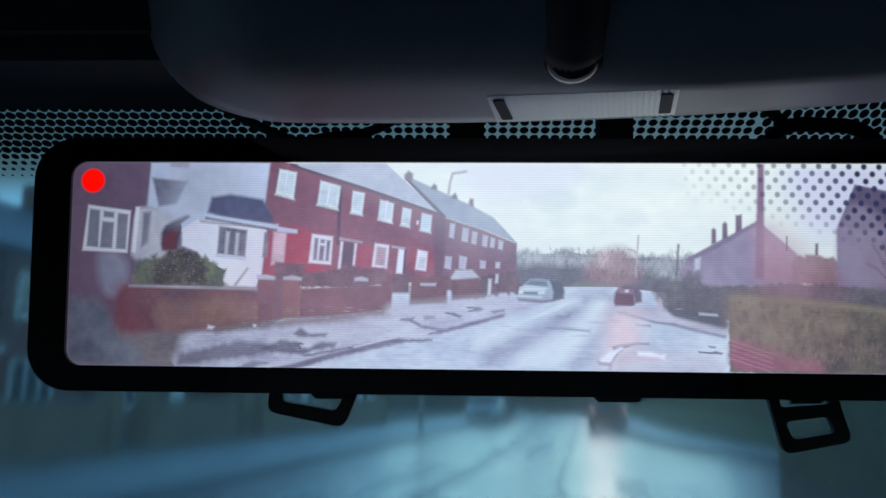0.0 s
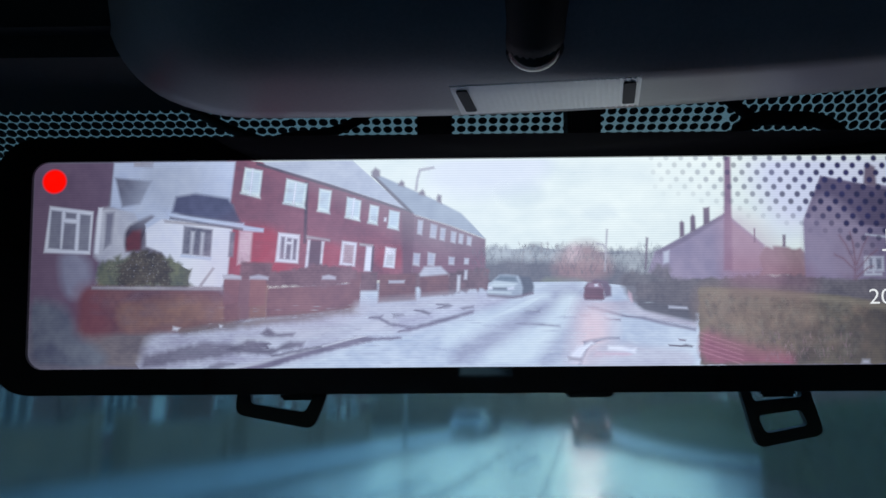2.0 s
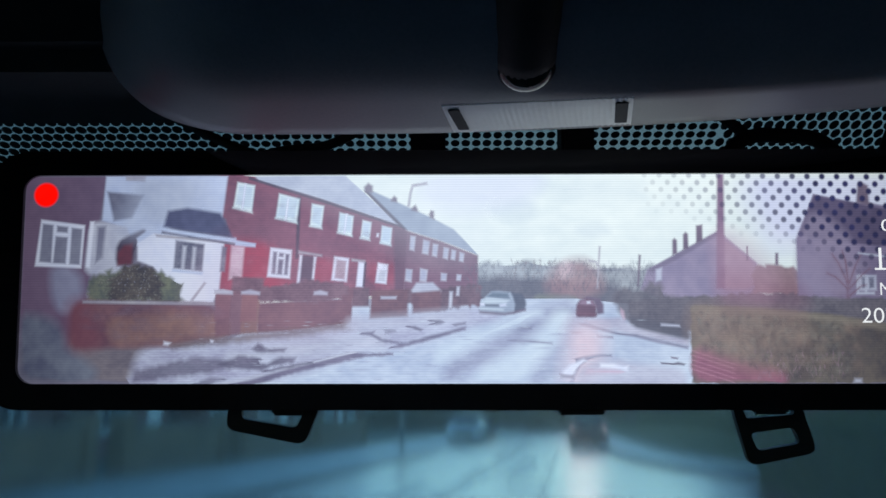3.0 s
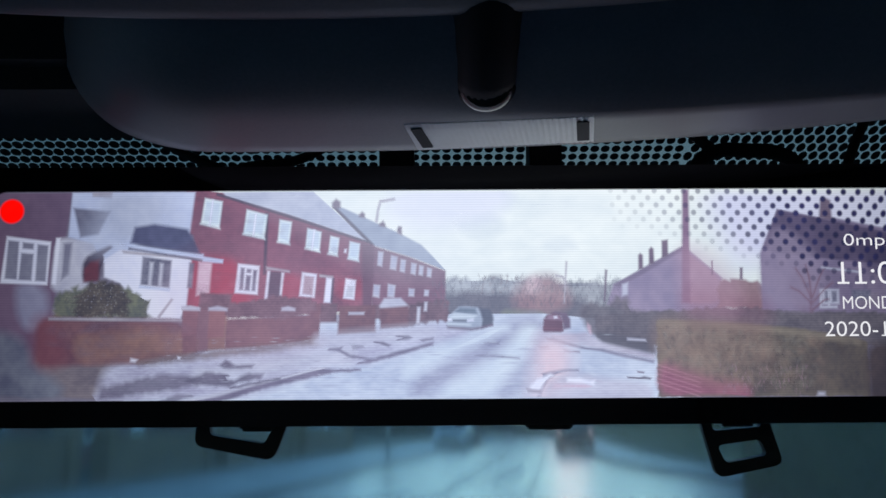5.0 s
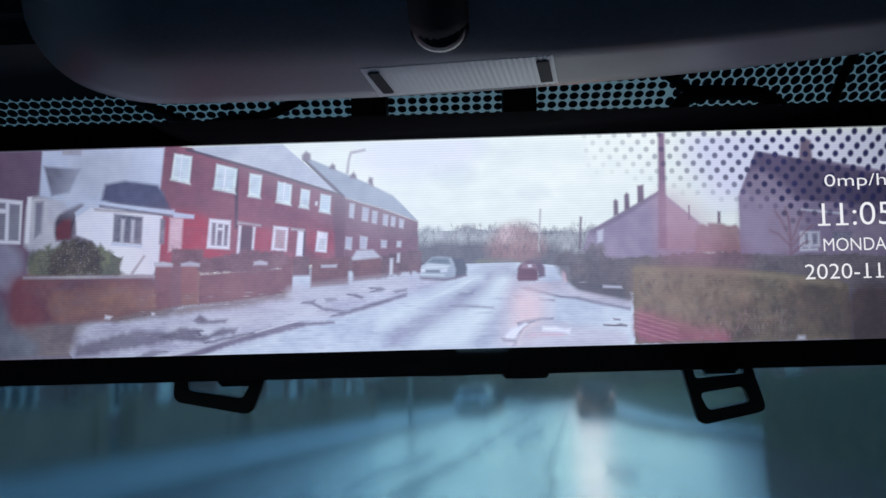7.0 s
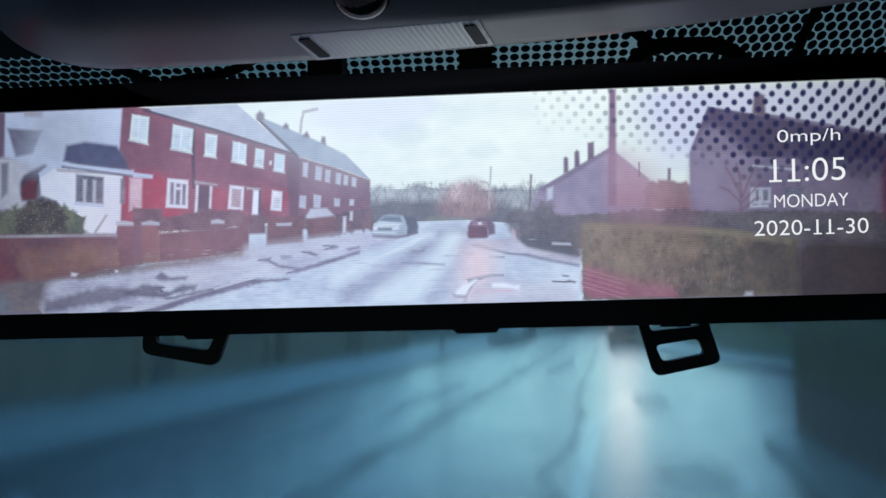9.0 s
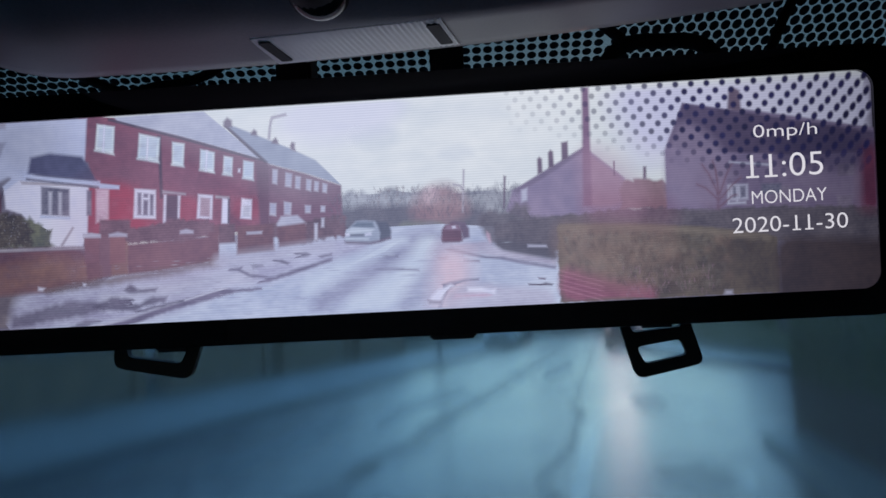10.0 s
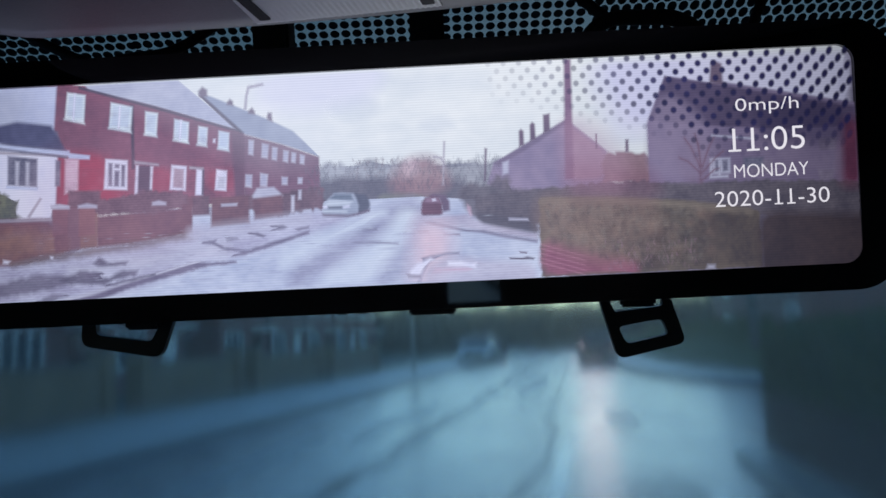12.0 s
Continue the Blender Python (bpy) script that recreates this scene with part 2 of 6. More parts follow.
def road_line(pts, w):
    """A worn painted line or bright wet edge along a curve on the road."""
    b = bmesh.new()
    P = [Vector(p) for p in pts]
    rows = []
    for i, p in enumerate(P):
        d = (P[min(i + 1, len(P) - 1)] - P[max(i - 1, 0)]).normalized()
        k = w * (0.75 + 0.5 * ((i * 7) % 5) / 5)
        rows.append((b.verts.new((p.x - d.y * k / 2, p.y + d.x * k / 2, 0.004)), b.verts.new((p.x + d.y * k / 2, p.y - d.x * k / 2, 0.004))))
    for (a0, a1), (b0, b1) in zip(rows, rows[1:]):
        b.faces.new((a0, a1, b1, b0))
    tagged(obj("road_marking", b, M_MARK), "worn white paint mark on the wet road", "road marking", kind="structure")


road_line([(-0.16, 4.0), (-0.18, 6.3), (-0.14, 8.5), (-0.08, 9.8), (0.08, 10.7), (0.42, 11.3), (0.75, 11.2), (1.0, 10.4), (1.02, 9.9)], 0.13)
road_line([(-2.20, 6.75), (-2.10, 7.1), (-2.0, 7.45)], 0.26)
road_line([(1.3, 8.6), (1.5, 8.5), (1.62, 8.3)], 0.16)
road_line([(0.98, 6.0), (1.06, 6.5)], 0.18)


tar = random.Random(8)
for x, w, y0, y1 in ((-2.05, 0.34, 3, 60), (-0.42, 0.12, 3, 40), (-4.55, 0.12, 3, 70)):
    b = bmesh.new()
    pts = [(x + tar.uniform(-0.12, 0.12), y0 + (y1 - y0) * (i / 40) ** 1.6, w * tar.uniform(0.5, 1.3)) for i in range(41)]
    rows = [(b.verts.new((px - pw / 2, py, 0.004)), b.verts.new((px + pw / 2, py, 0.004))) for px, py, pw in pts]
    for (a0, a1), (b0, b1) in zip(rows, rows[1:]):
        b.faces.new((a0, a1, b1, b0))
    tagged(obj("tar_seam", b, M_TAR), "dark tarred seam along the wet road", "road seam", kind="structure")
# worn patches of dry rough asphalt across the wet road
for cx, cy, rx, ry in ((-2.9, 14.0, 0.32, 3.6), (-1.15, 22.0, 0.3, 5.0), (0.75, 6.6, 0.3, 0.8), (0.65, 12.5, 0.28, 1.6), (-3.6, 9.0, 0.3, 2.4)):
    b = bmesh.new()
    b.faces.new([b.verts.new((cx + rx * tar.uniform(0.4, 1.3) * math.cos(6.2832 * i / 18), cy + ry * tar.uniform(0.6, 1.15) * math.sin(6.2832 * i / 18), 0.005)) for i in range(18)])
    tagged(obj("road_patch", b, M_DRY), "dull worn patch on the wet road", "road patch", kind="structure")
# sunken, patched slabs of the pavement
for i in range(10):
    y, x = 8 + i * 3.5, tar.uniform(-8.8, -6.4)
    b = cube((x, y, 0.091), (x + tar.uniform(0.4, 1.2), y + tar.uniform(0.4, 1.4), 0.094))
    tagged(obj("pavement_patch", b, M_TAR), "dark wet patch on the pavement", "pavement patch", kind="structure")


def window_part(house, x, y, z, w, h, out, lights=2):
    """A white window in a wall whose outside looks along out (+1 or -1 in x)."""
    fr = bmesh.new()
    t = 0.06
    xs = (x, x + out * 0.09)
    lo, hi = min(xs), max(xs)
    for a, b in (((lo, y, z), (hi, y + w, z + t)), ((lo, y, z + h - t), (hi, y + w, z + h)), ((lo, y, z + t), (hi, y + t, z + h - t)), ((lo, y + w - t, z + t), (hi, y + w, z + h - t))):
        box(fr, a, b)
    for i in range(1, lights):
        yy = y + w * i / lights
        box(fr, (lo, yy - 0.03, z + t), (hi, yy + 0.03, z + h - t))
    f = part("window", fr, M_UPVC, house, "white plastic window frame")
    xp = sorted((x + out * 0.01, x + out * 0.04))
    for i in range(lights):
        part("pane", cube((xp[0], y + t + (w - t) * i / lights, z + t), (xp[1], y + (w - t) * (i + 1) / lights, z + h - t)), M_PANE, f, "dark glass pane")
    part("sill", cube((min(x, x + out * 0.16), y - 0.05, z - 0.06), (max(x, x + out * 0.16), y + w + 0.05, z)), M_UPVC, f)


def terrace(y0, homes, label, x=-15.0, w=5.6, porch=-1, mat=M_BRICK):
    house = thing("terraced_house", pose(0, 0, 0), label, "house", "houses along the road")
    L = homes * w
    part("wall", cube((x - 7, y0, -0.1), (x, y0 + L, 5.1)), mat, house)
    r = bmesh.new()
    A = [(x + 0.4, 5.05), (x - 3.5, 7.4), (x - 7.4, 5.05)]
    vs = [[r.verts.new((px, yy, pz)) for px, pz in A] for yy in (y0 - 0.2, y0 + L + 0.2)]
    r.faces.new(vs[0]); r.faces.new(vs[1])
    for i in range(3):
        r.faces.new((vs[0][i], vs[0][(i + 1) % 3], vs[1][(i + 1) % 3], vs[1][i]))
    roof = part("roof", r, M_SLATE, house, "grey tiled pitched roof")
    for i in range(homes):
        yy = y0 + i * w
        part("chimney", cube((x - 3.9, yy - 0.3, 6.8), (x - 3.1, yy + 0.5, 8.3), 0.03), mat, roof)
        window_part(house, x, yy + 0.5, 3.3, 1.7, 1.2, 1)
        window_part(house, x, yy + 3.6, 3.3, 1.0, 1.2, 1, 1)
        window_part(house, x, yy + 0.5, 0.85, 1.8, 1.3, 1, 3)
        d = part("door", cube((x - 0.02, yy + 3.7, 0.0), (x + 0.06, yy + 4.6, 2.05), 0.01), M_UPVC if i % 2 else M_DARKCAR, house, "front door under a flat canopy")
        part("canopy", cube((x, yy + 3.4, 2.25), (x + 0.8, yy + 4.9, 2.37), 0.02), M_UPVC, d)
        part("downpipe", cube((x, yy + 5.4, 0), (x + 0.08, yy + 5.48, 5.0)), M_TRIM, house)
    if porch >= 0:
        yy = y0 + porch * w
        part("porch", cube((x, yy + 0.2, 0), (x + 2.0, yy + w - 0.6, 2.5)), M_RENDER, house, "white rendered porch extension")
        q = bmesh.new()
        vs = [[q.verts.new(p) for p in ((x, e, 3.3), (x + 2.3, e, 2.45), (x, e, 2.45))] for e in (yy, yy + w - 0.4)]
        q.faces.new(vs[0]); q.faces.new(vs[1])
        for i in range(3):
            q.faces.new((vs[0][i], vs[0][(i + 1) % 3], vs[1][(i + 1) % 3], vs[1][i]))
        part("porch_roof", q, M_SLATE, house, "dark lean-to porch roof")
        window_part(house, x + 2.0, yy + 1.5, 0.9, 1.8, 1.2, 1, 3)
    return house


terrace(-4.0, 2, "white rendered terraced house with porch behind low wall", porch=1, mat=M_RENDER)
terrace(7.6, 4, "red brick terraced houses with white windows and grey roof")
terrace(33.0, 5, "farther row of red brick terraced houses")

for y0, L in ((0.5, 7.0), (8.6, 6.4), (16.4, 5.0), (22.8, 6.0), (30.4, 7.0)):
    gw = thing("garden_wall", pose(-9.35, y0, 0), "low weathered orange brick garden wall", "wall", "garden walls")
    part("wall_body", cube((-0.11, 0, -0.1), (0.11, L, 1.10), 0.01), M_BRICKOLD, gw)
    part("coping", cube((-0.15, 0.0, 1.10), (0.15, L, 1.16), 0.01), M_KERB, gw, "pale concrete coping")
    for yy in (-0.2, L - 0.2):
        p = part("pillar", cube((-0.2, yy, -0.1), (0.2, yy + 0.4, 1.34), 0.01), M_BRICKOLD, gw)
        part("cap", cube((-0.25, yy - 0.05, 1.34), (0.25, yy + 0.45, 1.41), 0.02), M_KERB, p, "concrete pillar cap")

rng = random.Random(4)


def leafy(name, x0, x1, y0, y1, z0, z1, n, mat, parent, size=0.06):
    """A clipped mass of many small leaves over a dark core."""
    bm = bmesh.new()
    for _ in range(n):
        f = rng.random()
        x, y, z = rng.uniform(x0, x1), rng.uniform(y0, y1), rng.uniform(z0, z1)
        side = rng.choice("xXyYZZ")
        j = rng.uniform(-0.05, 0.05)
        if side == "x": x = x0 + j
        elif side == "X": x = x1 + j
        elif side == "y": y = y0 + j
        elif side == "Y": y = y1 + j
        else: z = z1 + j
        q = Euler((rng.uniform(0, 6), rng.uniform(0, 6), rng.uniform(0, 6))).to_matrix()
        s = size * rng.uniform(0.6, 1.4)
        bm.faces.new([bm.verts.new(Vector((x, y, z)) + q @ Vector(v)) for v in ((-s, 0, 0), (0, -s * 0.5, 0), (s, 0, 0), (0, s * 0.5, 0))])
    return part(name, bm, mat, parent)


def hedge(x0, x1, y0, y1, z0, z1, n, label):
    h = thing("hedge", pose(0, 0, 0), label, "hedge", "hedges")
    part("twigs", cube((x0 + 0.06, y0 + 0.06, z0), (x1 - 0.06, y1 - 0.06, z1 - 0.06), 0.08), M_HEDGE, h)
    leafy("leaves", x0, x1, y0, y1, z0, z1, n, M_HEDGE, h)
    return h


bw = thing("brick_wall", pose(0, 0, 0), "low red brick wall under a clipped hedge", "wall")
# both walls take the darkened brick, shade included
part("wall_body", cube((1.86, -6, -0.1), (2.08, 8.5, 0.60), 0.01), M_BRICKSHADE, bw)
part("return_wall", cube((2.08, 8.28, -0.1), (14, 8.5, 0.60), 0.01), M_BRICKSHADE, bw)
hedge(1.90, 3.2, -6, 8.45, 0.55, 1.25, 12000, "clipped green brown hedge over a brick wall")
hedge(3.2, 14, 7.3, 8.4, 0.55, 1.3, 5000, "clipped hedge along the side turning")
hedge(4.9, 6.0, 26, 60, 0.0, 1.6, 5000, "dark hedge beside the far pavement")


def house_right(x, y, w, d, label):
    h = thing("gabled_house", pose(x, y, 0), label, "house", "houses along the road")
    bm = bmesh.new()
    P = [(0, -0.1), (w, -0.1), (w, 5.2), (w / 2, 7.8), (0, 5.2)]
    vs = [[bm.verts.new((px, yy, pz)) for px, pz in P] for yy in (0, d)]
    bm.faces.new(vs[0]); bm.faces.new(vs[1])
    for i in range(5):
        bm.faces.new((vs[0][i], vs[0][(i + 1) % 5], vs[1][(i + 1) % 5], vs[1][i]))
    part("wall", bm, M_BRICK, h)
    for s in (0, 1):
        r = bmesh.new()
        a = [(-0.3, 5.06), (w / 2, 7.82), (w / 2, 7.98), (-0.3, 5.22)] if s == 0 else [(w + 0.3, 5.06), (w / 2, 7.82), (w / 2, 7.98), (w + 0.3, 5.22)]
        vs = [[r.verts.new((px, yy, pz)) for px, pz in a] for yy in (-0.2, d + 0.2)]
        r.faces.new(vs[0]); r.faces.new(vs[1])
        for i in range(4):
            r.faces.new((vs[0][i], vs[0][(i + 1) % 4], vs[1][(i + 1) % 4], vs[1][i]))
        part("roof", r, M_SLATE, h)
    for i in range(3):
        part("chimney", cube((w / 2 - 0.4, 0.3 + i * d / 3, 7.3), (w / 2 + 0.4, 1.1 + i * d / 3, 9.1), 0.03), M_BRICK, h)
    for i in range(3):
        window_part(h, 0.0, 1 + i * d / 3, 3.3, 1.6, 1.2, -1)
        window_part(h, 0.0, 1 + i * d / 3, 0.9, 1.6, 1.3, -1)
    return h


house_right(9, 34, 8, 22, "red brick gabled house with three chimneys")
house_right(13, -3, 9, 12, "brick house with gable end behind the hedge")


def car(name, label, mat, m, tail=False):
    c = thing(name, m, label, "car", "parked cars")
    # lengthwise profile, nose at y = 0
    P = [(0.0, 0.35), (0.0, 0.68), (0.15, 0.80), (1.05, 0.95), (1.75, 1.42), (3.1, 1.46), (3.85, 1.02), (4.25, 0.95), (4.3, 0.4), (4.2, 0.25), (0.1, 0.25)]
    bm = bmesh.new()
    rows = []
    for x, k in ((-0.88, 0.94), (-0.80, 1.0), (0.80, 1.0), (0.88, 0.94)):
        rows.append([bm.verts.new((x * (0.80 if z > 1.2 else 1.0), 2.1 + (y - 2.1) * k, z)) for y, z in P])
    for a, b in zip(rows, rows[1:]):
        for i in range(len(P)):
            bm.faces.new((a[i], a[(i + 1) % len(P)], b[(i + 1) % len(P)], b[i]))
    bm.faces.new(rows[0]); bm.faces.new(rows[-1])
    part("body", bm, mat, c, smooth=False)
    for (ya, za, yb, zb), nm in (((1.12, 0.99, 1.72, 1.39), "windscreen"), ((3.82, 1.05, 3.16, 1.42), "rear_window")):
        s = bmesh.new()
        o = -0.03 if nm == "windscreen" else 0.03
        f = [s.verts.new(v) for v in ((-0.72, ya + o, za + 0.02), (0.72, ya + o, za + 0.02), (0.58, yb + o, zb + 0.02), (-0.58, yb + o, zb + 0.02))]
        g = [s.verts.new((v.co.x, v.co.y - 2 * o, v.co.z - 0.04)) for v in f]
        s.faces.new(f); s.faces.new(g)
        for i in range(4):
            s.faces.new((f[i], f[(i + 1) % 4], g[(i + 1) % 4], g[i]))
        part(nm, s, M_PANE, c, "dark car glass")
    for x in (-0.80, 0.80):
        sx = 1 if x > 0 else -1
        part("side_window", cube(sorted_pair(x - sx * 0.08, x - sx * 0.02)[0:1] + (1.5, 1.02), sorted_pair(x - sx * 0.08, x - sx * 0.02)[1:2] + (3.4, 1.36), 0.005), M_PANE, c)
        for y in (0.85, 3.45):
            w = bmesh.new()
            bmesh.ops.create_cone(w, segments=20, radius1=0.31, radius2=0.31, depth=0.2, cap_ends=True, matrix=pose(x, y, 0.31, 0, 90, 0))
            tyre = part("wheel", w, M_TYRE, c)
            k = bmesh.new()
            bmesh.ops.create_cone(k, segments=16, radius1=0.2, radius2=0.18, depth=0.22, cap_ends=True, matrix=pose(x, y, 0.31, 0, 90, 0))
            part("rim", k, M_POST, tyre)
        part("headlight", cube((x - 0.2 if x > 0 else x - 0.02, -0.02, 0.62), (x + 0.02 if x > 0 else x + 0.2, 0.12, 0.76), 0.02), M_UPVC, c)
        part("tail_lamp", cube((x - 0.14 if x > 0 else x - 0.02, 4.15, 0.72), (x + 0.02 if x > 0 else x + 0.14, 4.32, 0.95), 0.02), M_TAILGLOW if tail else M_DARKCAR, c, "red tail lamp")
    part("grille", cube((-0.5, -0.03, 0.42), (0.5, 0.05, 0.62), 0.01), M_TRIM, c)
    return c


def sorted_pair(a, b):
    return (min(a, b), max(a, b))


car("silver_car", "silver hatchback parked facing along the kerb", M_SILVER, pose(-5.5, 44, 0))
car("dark_car", "dark car parked behind the silver hatchback", M_PANE, pose(-5.4, 50, 0))
# the red car's lamps carry the added glow
car("red_car", "dark red car parked with an added glow in its tail lamps", M_DARKCAR, pose(1.0, 43.5, 0, 0, 0, 180), True)
car("dark_car", "dark car parked ahead of the red car", M_PANE, pose(1.2, 49.5, 0, 0, 0, 180))


def tube(bm, pts, r0, r1=None, seg=8):
    r1 = r0 if r1 is None else r1
    pts = [Vector(p) for p in pts]
    rings = []
    for i, p in enumerate(pts):
        d = (pts[min(i + 1, len(pts) - 1)] - pts[max(i - 1, 0)]).normalized()
        q = d.to_track_quat("Z", "Y").to_matrix()
        r = r0 + (r1 - r0) * i / (len(pts) - 1)
        rings.append([bm.verts.new(p + q @ Vector((r * math.cos(6.2832 * k / seg), r * math.sin(6.2832 * k / seg), 0))) for k in range(seg)])
    for a, b in zip(rings, rings[1:]):
        for k in range(seg):
            bm.faces.new((a[k], a[(k + 1) % seg], b[(k + 1) % seg], b[k]))
    bm.faces.new(rings[0]); bm.faces.new(rings[-1])
    return bm


lp = thing("street_lamp", pose(-6.0, 30, 0), "tall grey street lamp on the pavement", "street lamp")
part("post", tube(bmesh.new(), [(0, 0, -0.1), (0, 0, 5.5), (0.2, 0, 5.95), (1.0, 0, 6.1)], 0.07, 0.045), M_POST, lp)
part("lantern", cube((0.9, -0.1, 6.03), (1.6, 0.1, 6.17), 0.03), M_POST, lp)
tp = thing("telegraph_pole", pose(5.1, 24.5, 0), "brown wooden telegraph pole beside the road", "pole")
part("pole", tube(bmesh.new(), [(0, 0, -0.1), (0, 0, 4), (0, 0, 8.5)], 0.14, 0.10), M_BARK, tp)


def tree(x, y, h):
    t = thing("tree", pose(x, y, 0), "bare winter tree in the distant tree line", "tree", "far trees")
    part("trunk", tube(bmesh.new(), [(0, 0, -0.1), (0.1, 0, h * 0.3), (0, 0.1, h * 0.6)], 0.22, 0.1, 6), M_BARK, t)
    bm, leaf = bmesh.new(), bmesh.new()
    for i in range(9):
        a, e = rng.uniform(0, 6.28), rng.uniform(0.35, 1.2)
        z0 = h * rng.uniform(0.25, 0.6)
        L = h * rng.uniform(0.3, 0.45)
        tip = Vector((math.cos(a) * math.cos(e) * L, math.sin(a) * math.cos(e) * L, z0 + math.sin(e) * L))
        tube(bm, [(0, 0, z0), tuple(tip * 0.5 + Vector((0, 0, z0 * 0.5 + 0.2))), tuple(tip)], 0.09, 0.03, 5)
        for _ in range(45):
            c = tip + Vector((rng.gauss(0, 1), rng.gauss(0, 1), rng.gauss(0, 0.8))) * h * 0.1
            s = rng.uniform(0.1, 0.3)
            q = Euler((rng.uniform(0, 6), rng.uniform(0, 6), 0)).to_matrix()
            leaf.faces.new([leaf.verts.new(c + q @ Vector(v)) for v in ((-s, 0, 0), (0, -s * 0.4, 0), (s, 0, 0), (0, s * 0.4, 0))])
    part("limbs", bm, M_BARK, t)
    part("crown", leaf, M_HEDGE, t)
    return t


for i in range(26):
    tree(-40 + i * 3.4 + rng.uniform(-1, 1), 105 + rng.uniform(0, 40), rng.uniform(7, 11))

# the dense wood that closes the view down the road
wood = bmesh.new()
for _ in range(16000):
    x = rng.uniform(-130, 130)
    top = 6.3 + 2.0 * noise.noise(Vector((x * 0.05, 3.1, 0))) + 1.4 * noise.noise(Vector((x * 0.3, 9.2, 0)))
    c = Vector((x, 100 + rng.uniform(0, 22), top * rng.random() ** 0.6))
    s = rng.uniform(0.25, 0.8)
    q = Euler((rng.uniform(0, 6), rng.uniform(0, 6), rng.uniform(0, 6))).to_matrix()
    wood.faces.new([wood.verts.new(c + q @ Vector(v)) for v in ((-s, 0, 0), (0, -s * 0.5, 0), (s, 0, 0), (0, s * 0.5, 0))])
tagged(obj("far_wood", wood, M_WOOD), "dark bare winter wood beyond the road's end", "wood", kind="stuff")
part_bank = cube((-160, 112, -0.1), (160, 128, 6.0), 1.2)
tagged(obj("wood_bank", part_bank, M_WOOD), "dark undergrowth under the far wood", "undergrowth", kind="structure")

# ---- the car's cabin round the camera ----
def inside(name, bm, mat, label, category, kind="structure", smooth=False):
    return tagged(obj(name, bm, mat, m=FRAME, smooth=smooth), label, category, kind=kind)


GLASS_Y, GLASS_Z, RAKE = 0.040, 0.079, radians(34)


def on_glass(x, s, lift=0.0):
    """A point of the windscreen: s metres up its slope from the frit band's middle, lifted off its inner face."""
    return Vector((x, GLASS_Y - s * math.cos(RAKE) - lift * math.sin(RAKE), GLASS_Z + s * math.sin(RAKE) - lift * math.cos(RAKE)))


ws = bmesh.new()
W = [(-0.66, -0.95), (0.66, -0.95), (0.58, 0.06), (-0.58, 0.06)]
lo = [ws.verts.new(on_glass(x, s, -0.0002)) for x, s in W]
hi = [ws.verts.new(on_glass(x, s, -0.0052)) for x, s in W]
ws.faces.new(lo); ws.faces.new(hi)
for i in range(4):
    ws.faces.new((lo[i], lo[(i + 1) % 4], hi[(i + 1) % 4], hi[i]))
windscreen = inside("windscreen", ws, M_GLASS, "misted wet tinted windscreen glass with a dotted border", "windscreen")
windscreen.visible_shadow = False


def disc_on_glass(bm, x, s, r, tall, n=10):
    c = [bm.verts.new(on_glass(x + r * math.cos(6.2832 * i / n), s + tall * r * math.sin(6.2832 * i / n), 0.0006)) for i in range(n)]
    bm.faces.new(c)


fd = bmesh.new()
PITCH = 0.0036
for j in range(-7, 9):
    for i in range(-95, 95):
        x = i * PITCH
        mid = -0.075 < x < 0.075
        xx = x if mid else x + (PITCH / 2 if j % 2 else 0)
        s = j * PITCH * (1.0 if mid else 1.06 if xx > 0 else 0.92)
        r = 0.00155 + min(0.00026, max(0.0, -0.05 - xx) * 0.0045)
        if j < -3:
            r *= 1 + 0.18 * (j + 3)
        disc_on_glass(fd, xx, s, r, 1.04 if mid else 1.34 if xx > 0 else 0.95)
tagged(obj("dot_pattern", fd, M_FRIT, m=FRAME), "black enamel dots printed on the windscreen's upper edge", "dot pattern", kind="stuff")

# solid enamel band and the cloth-covered roof above it
bd = bmesh.new()
q = [bd.verts.new(on_glass(x, s, 0.001)) for x, s in ((-0.6, 0.022), (0.6, 0.022), (0.6, 0.08), (-0.6, 0.08))]
bd.faces.new(q)
inside("enamel_band", bd, M_FRIT, "solid black enamel band along the windscreen's top", "windscreen band")
hl = cube((-0.70, -1.95, 0.130), (0.70, 0.02, 0.16), 0.01)
inside("headliner", hl, M_HEADLINER, "dark grey cloth roof lining of the car", "headliner")
inside("header_trim", cube((-0.62, -0.035, 0.082), (-0.078, 0.030, 0.131), 0.006), M_HEADLINER, "dark trim along the roof's front edge", "trim")
inside("dashboard", cube((-0.66, 0.35, -0.55), (0.66, 0.95, -0.42), 0.04), M_TRIM, "plain dark dashboard under the windscreen", "dashboard")
# floor, doors, pillars and rear panels are unseen and serve as reflectors
inside("car_floor", cube((-0.66, -1.9, -1.0), (0.66, 0.95, -0.95)), M_CABINBOUNCE, "plain grey car floor", "floor")
inside("bulkhead", cube((-0.66, 0.9, -0.96), (0.66, 0.95, -0.5)), M_TRIM, "plain dark bulkhead below the dashboard", "bulkhead")
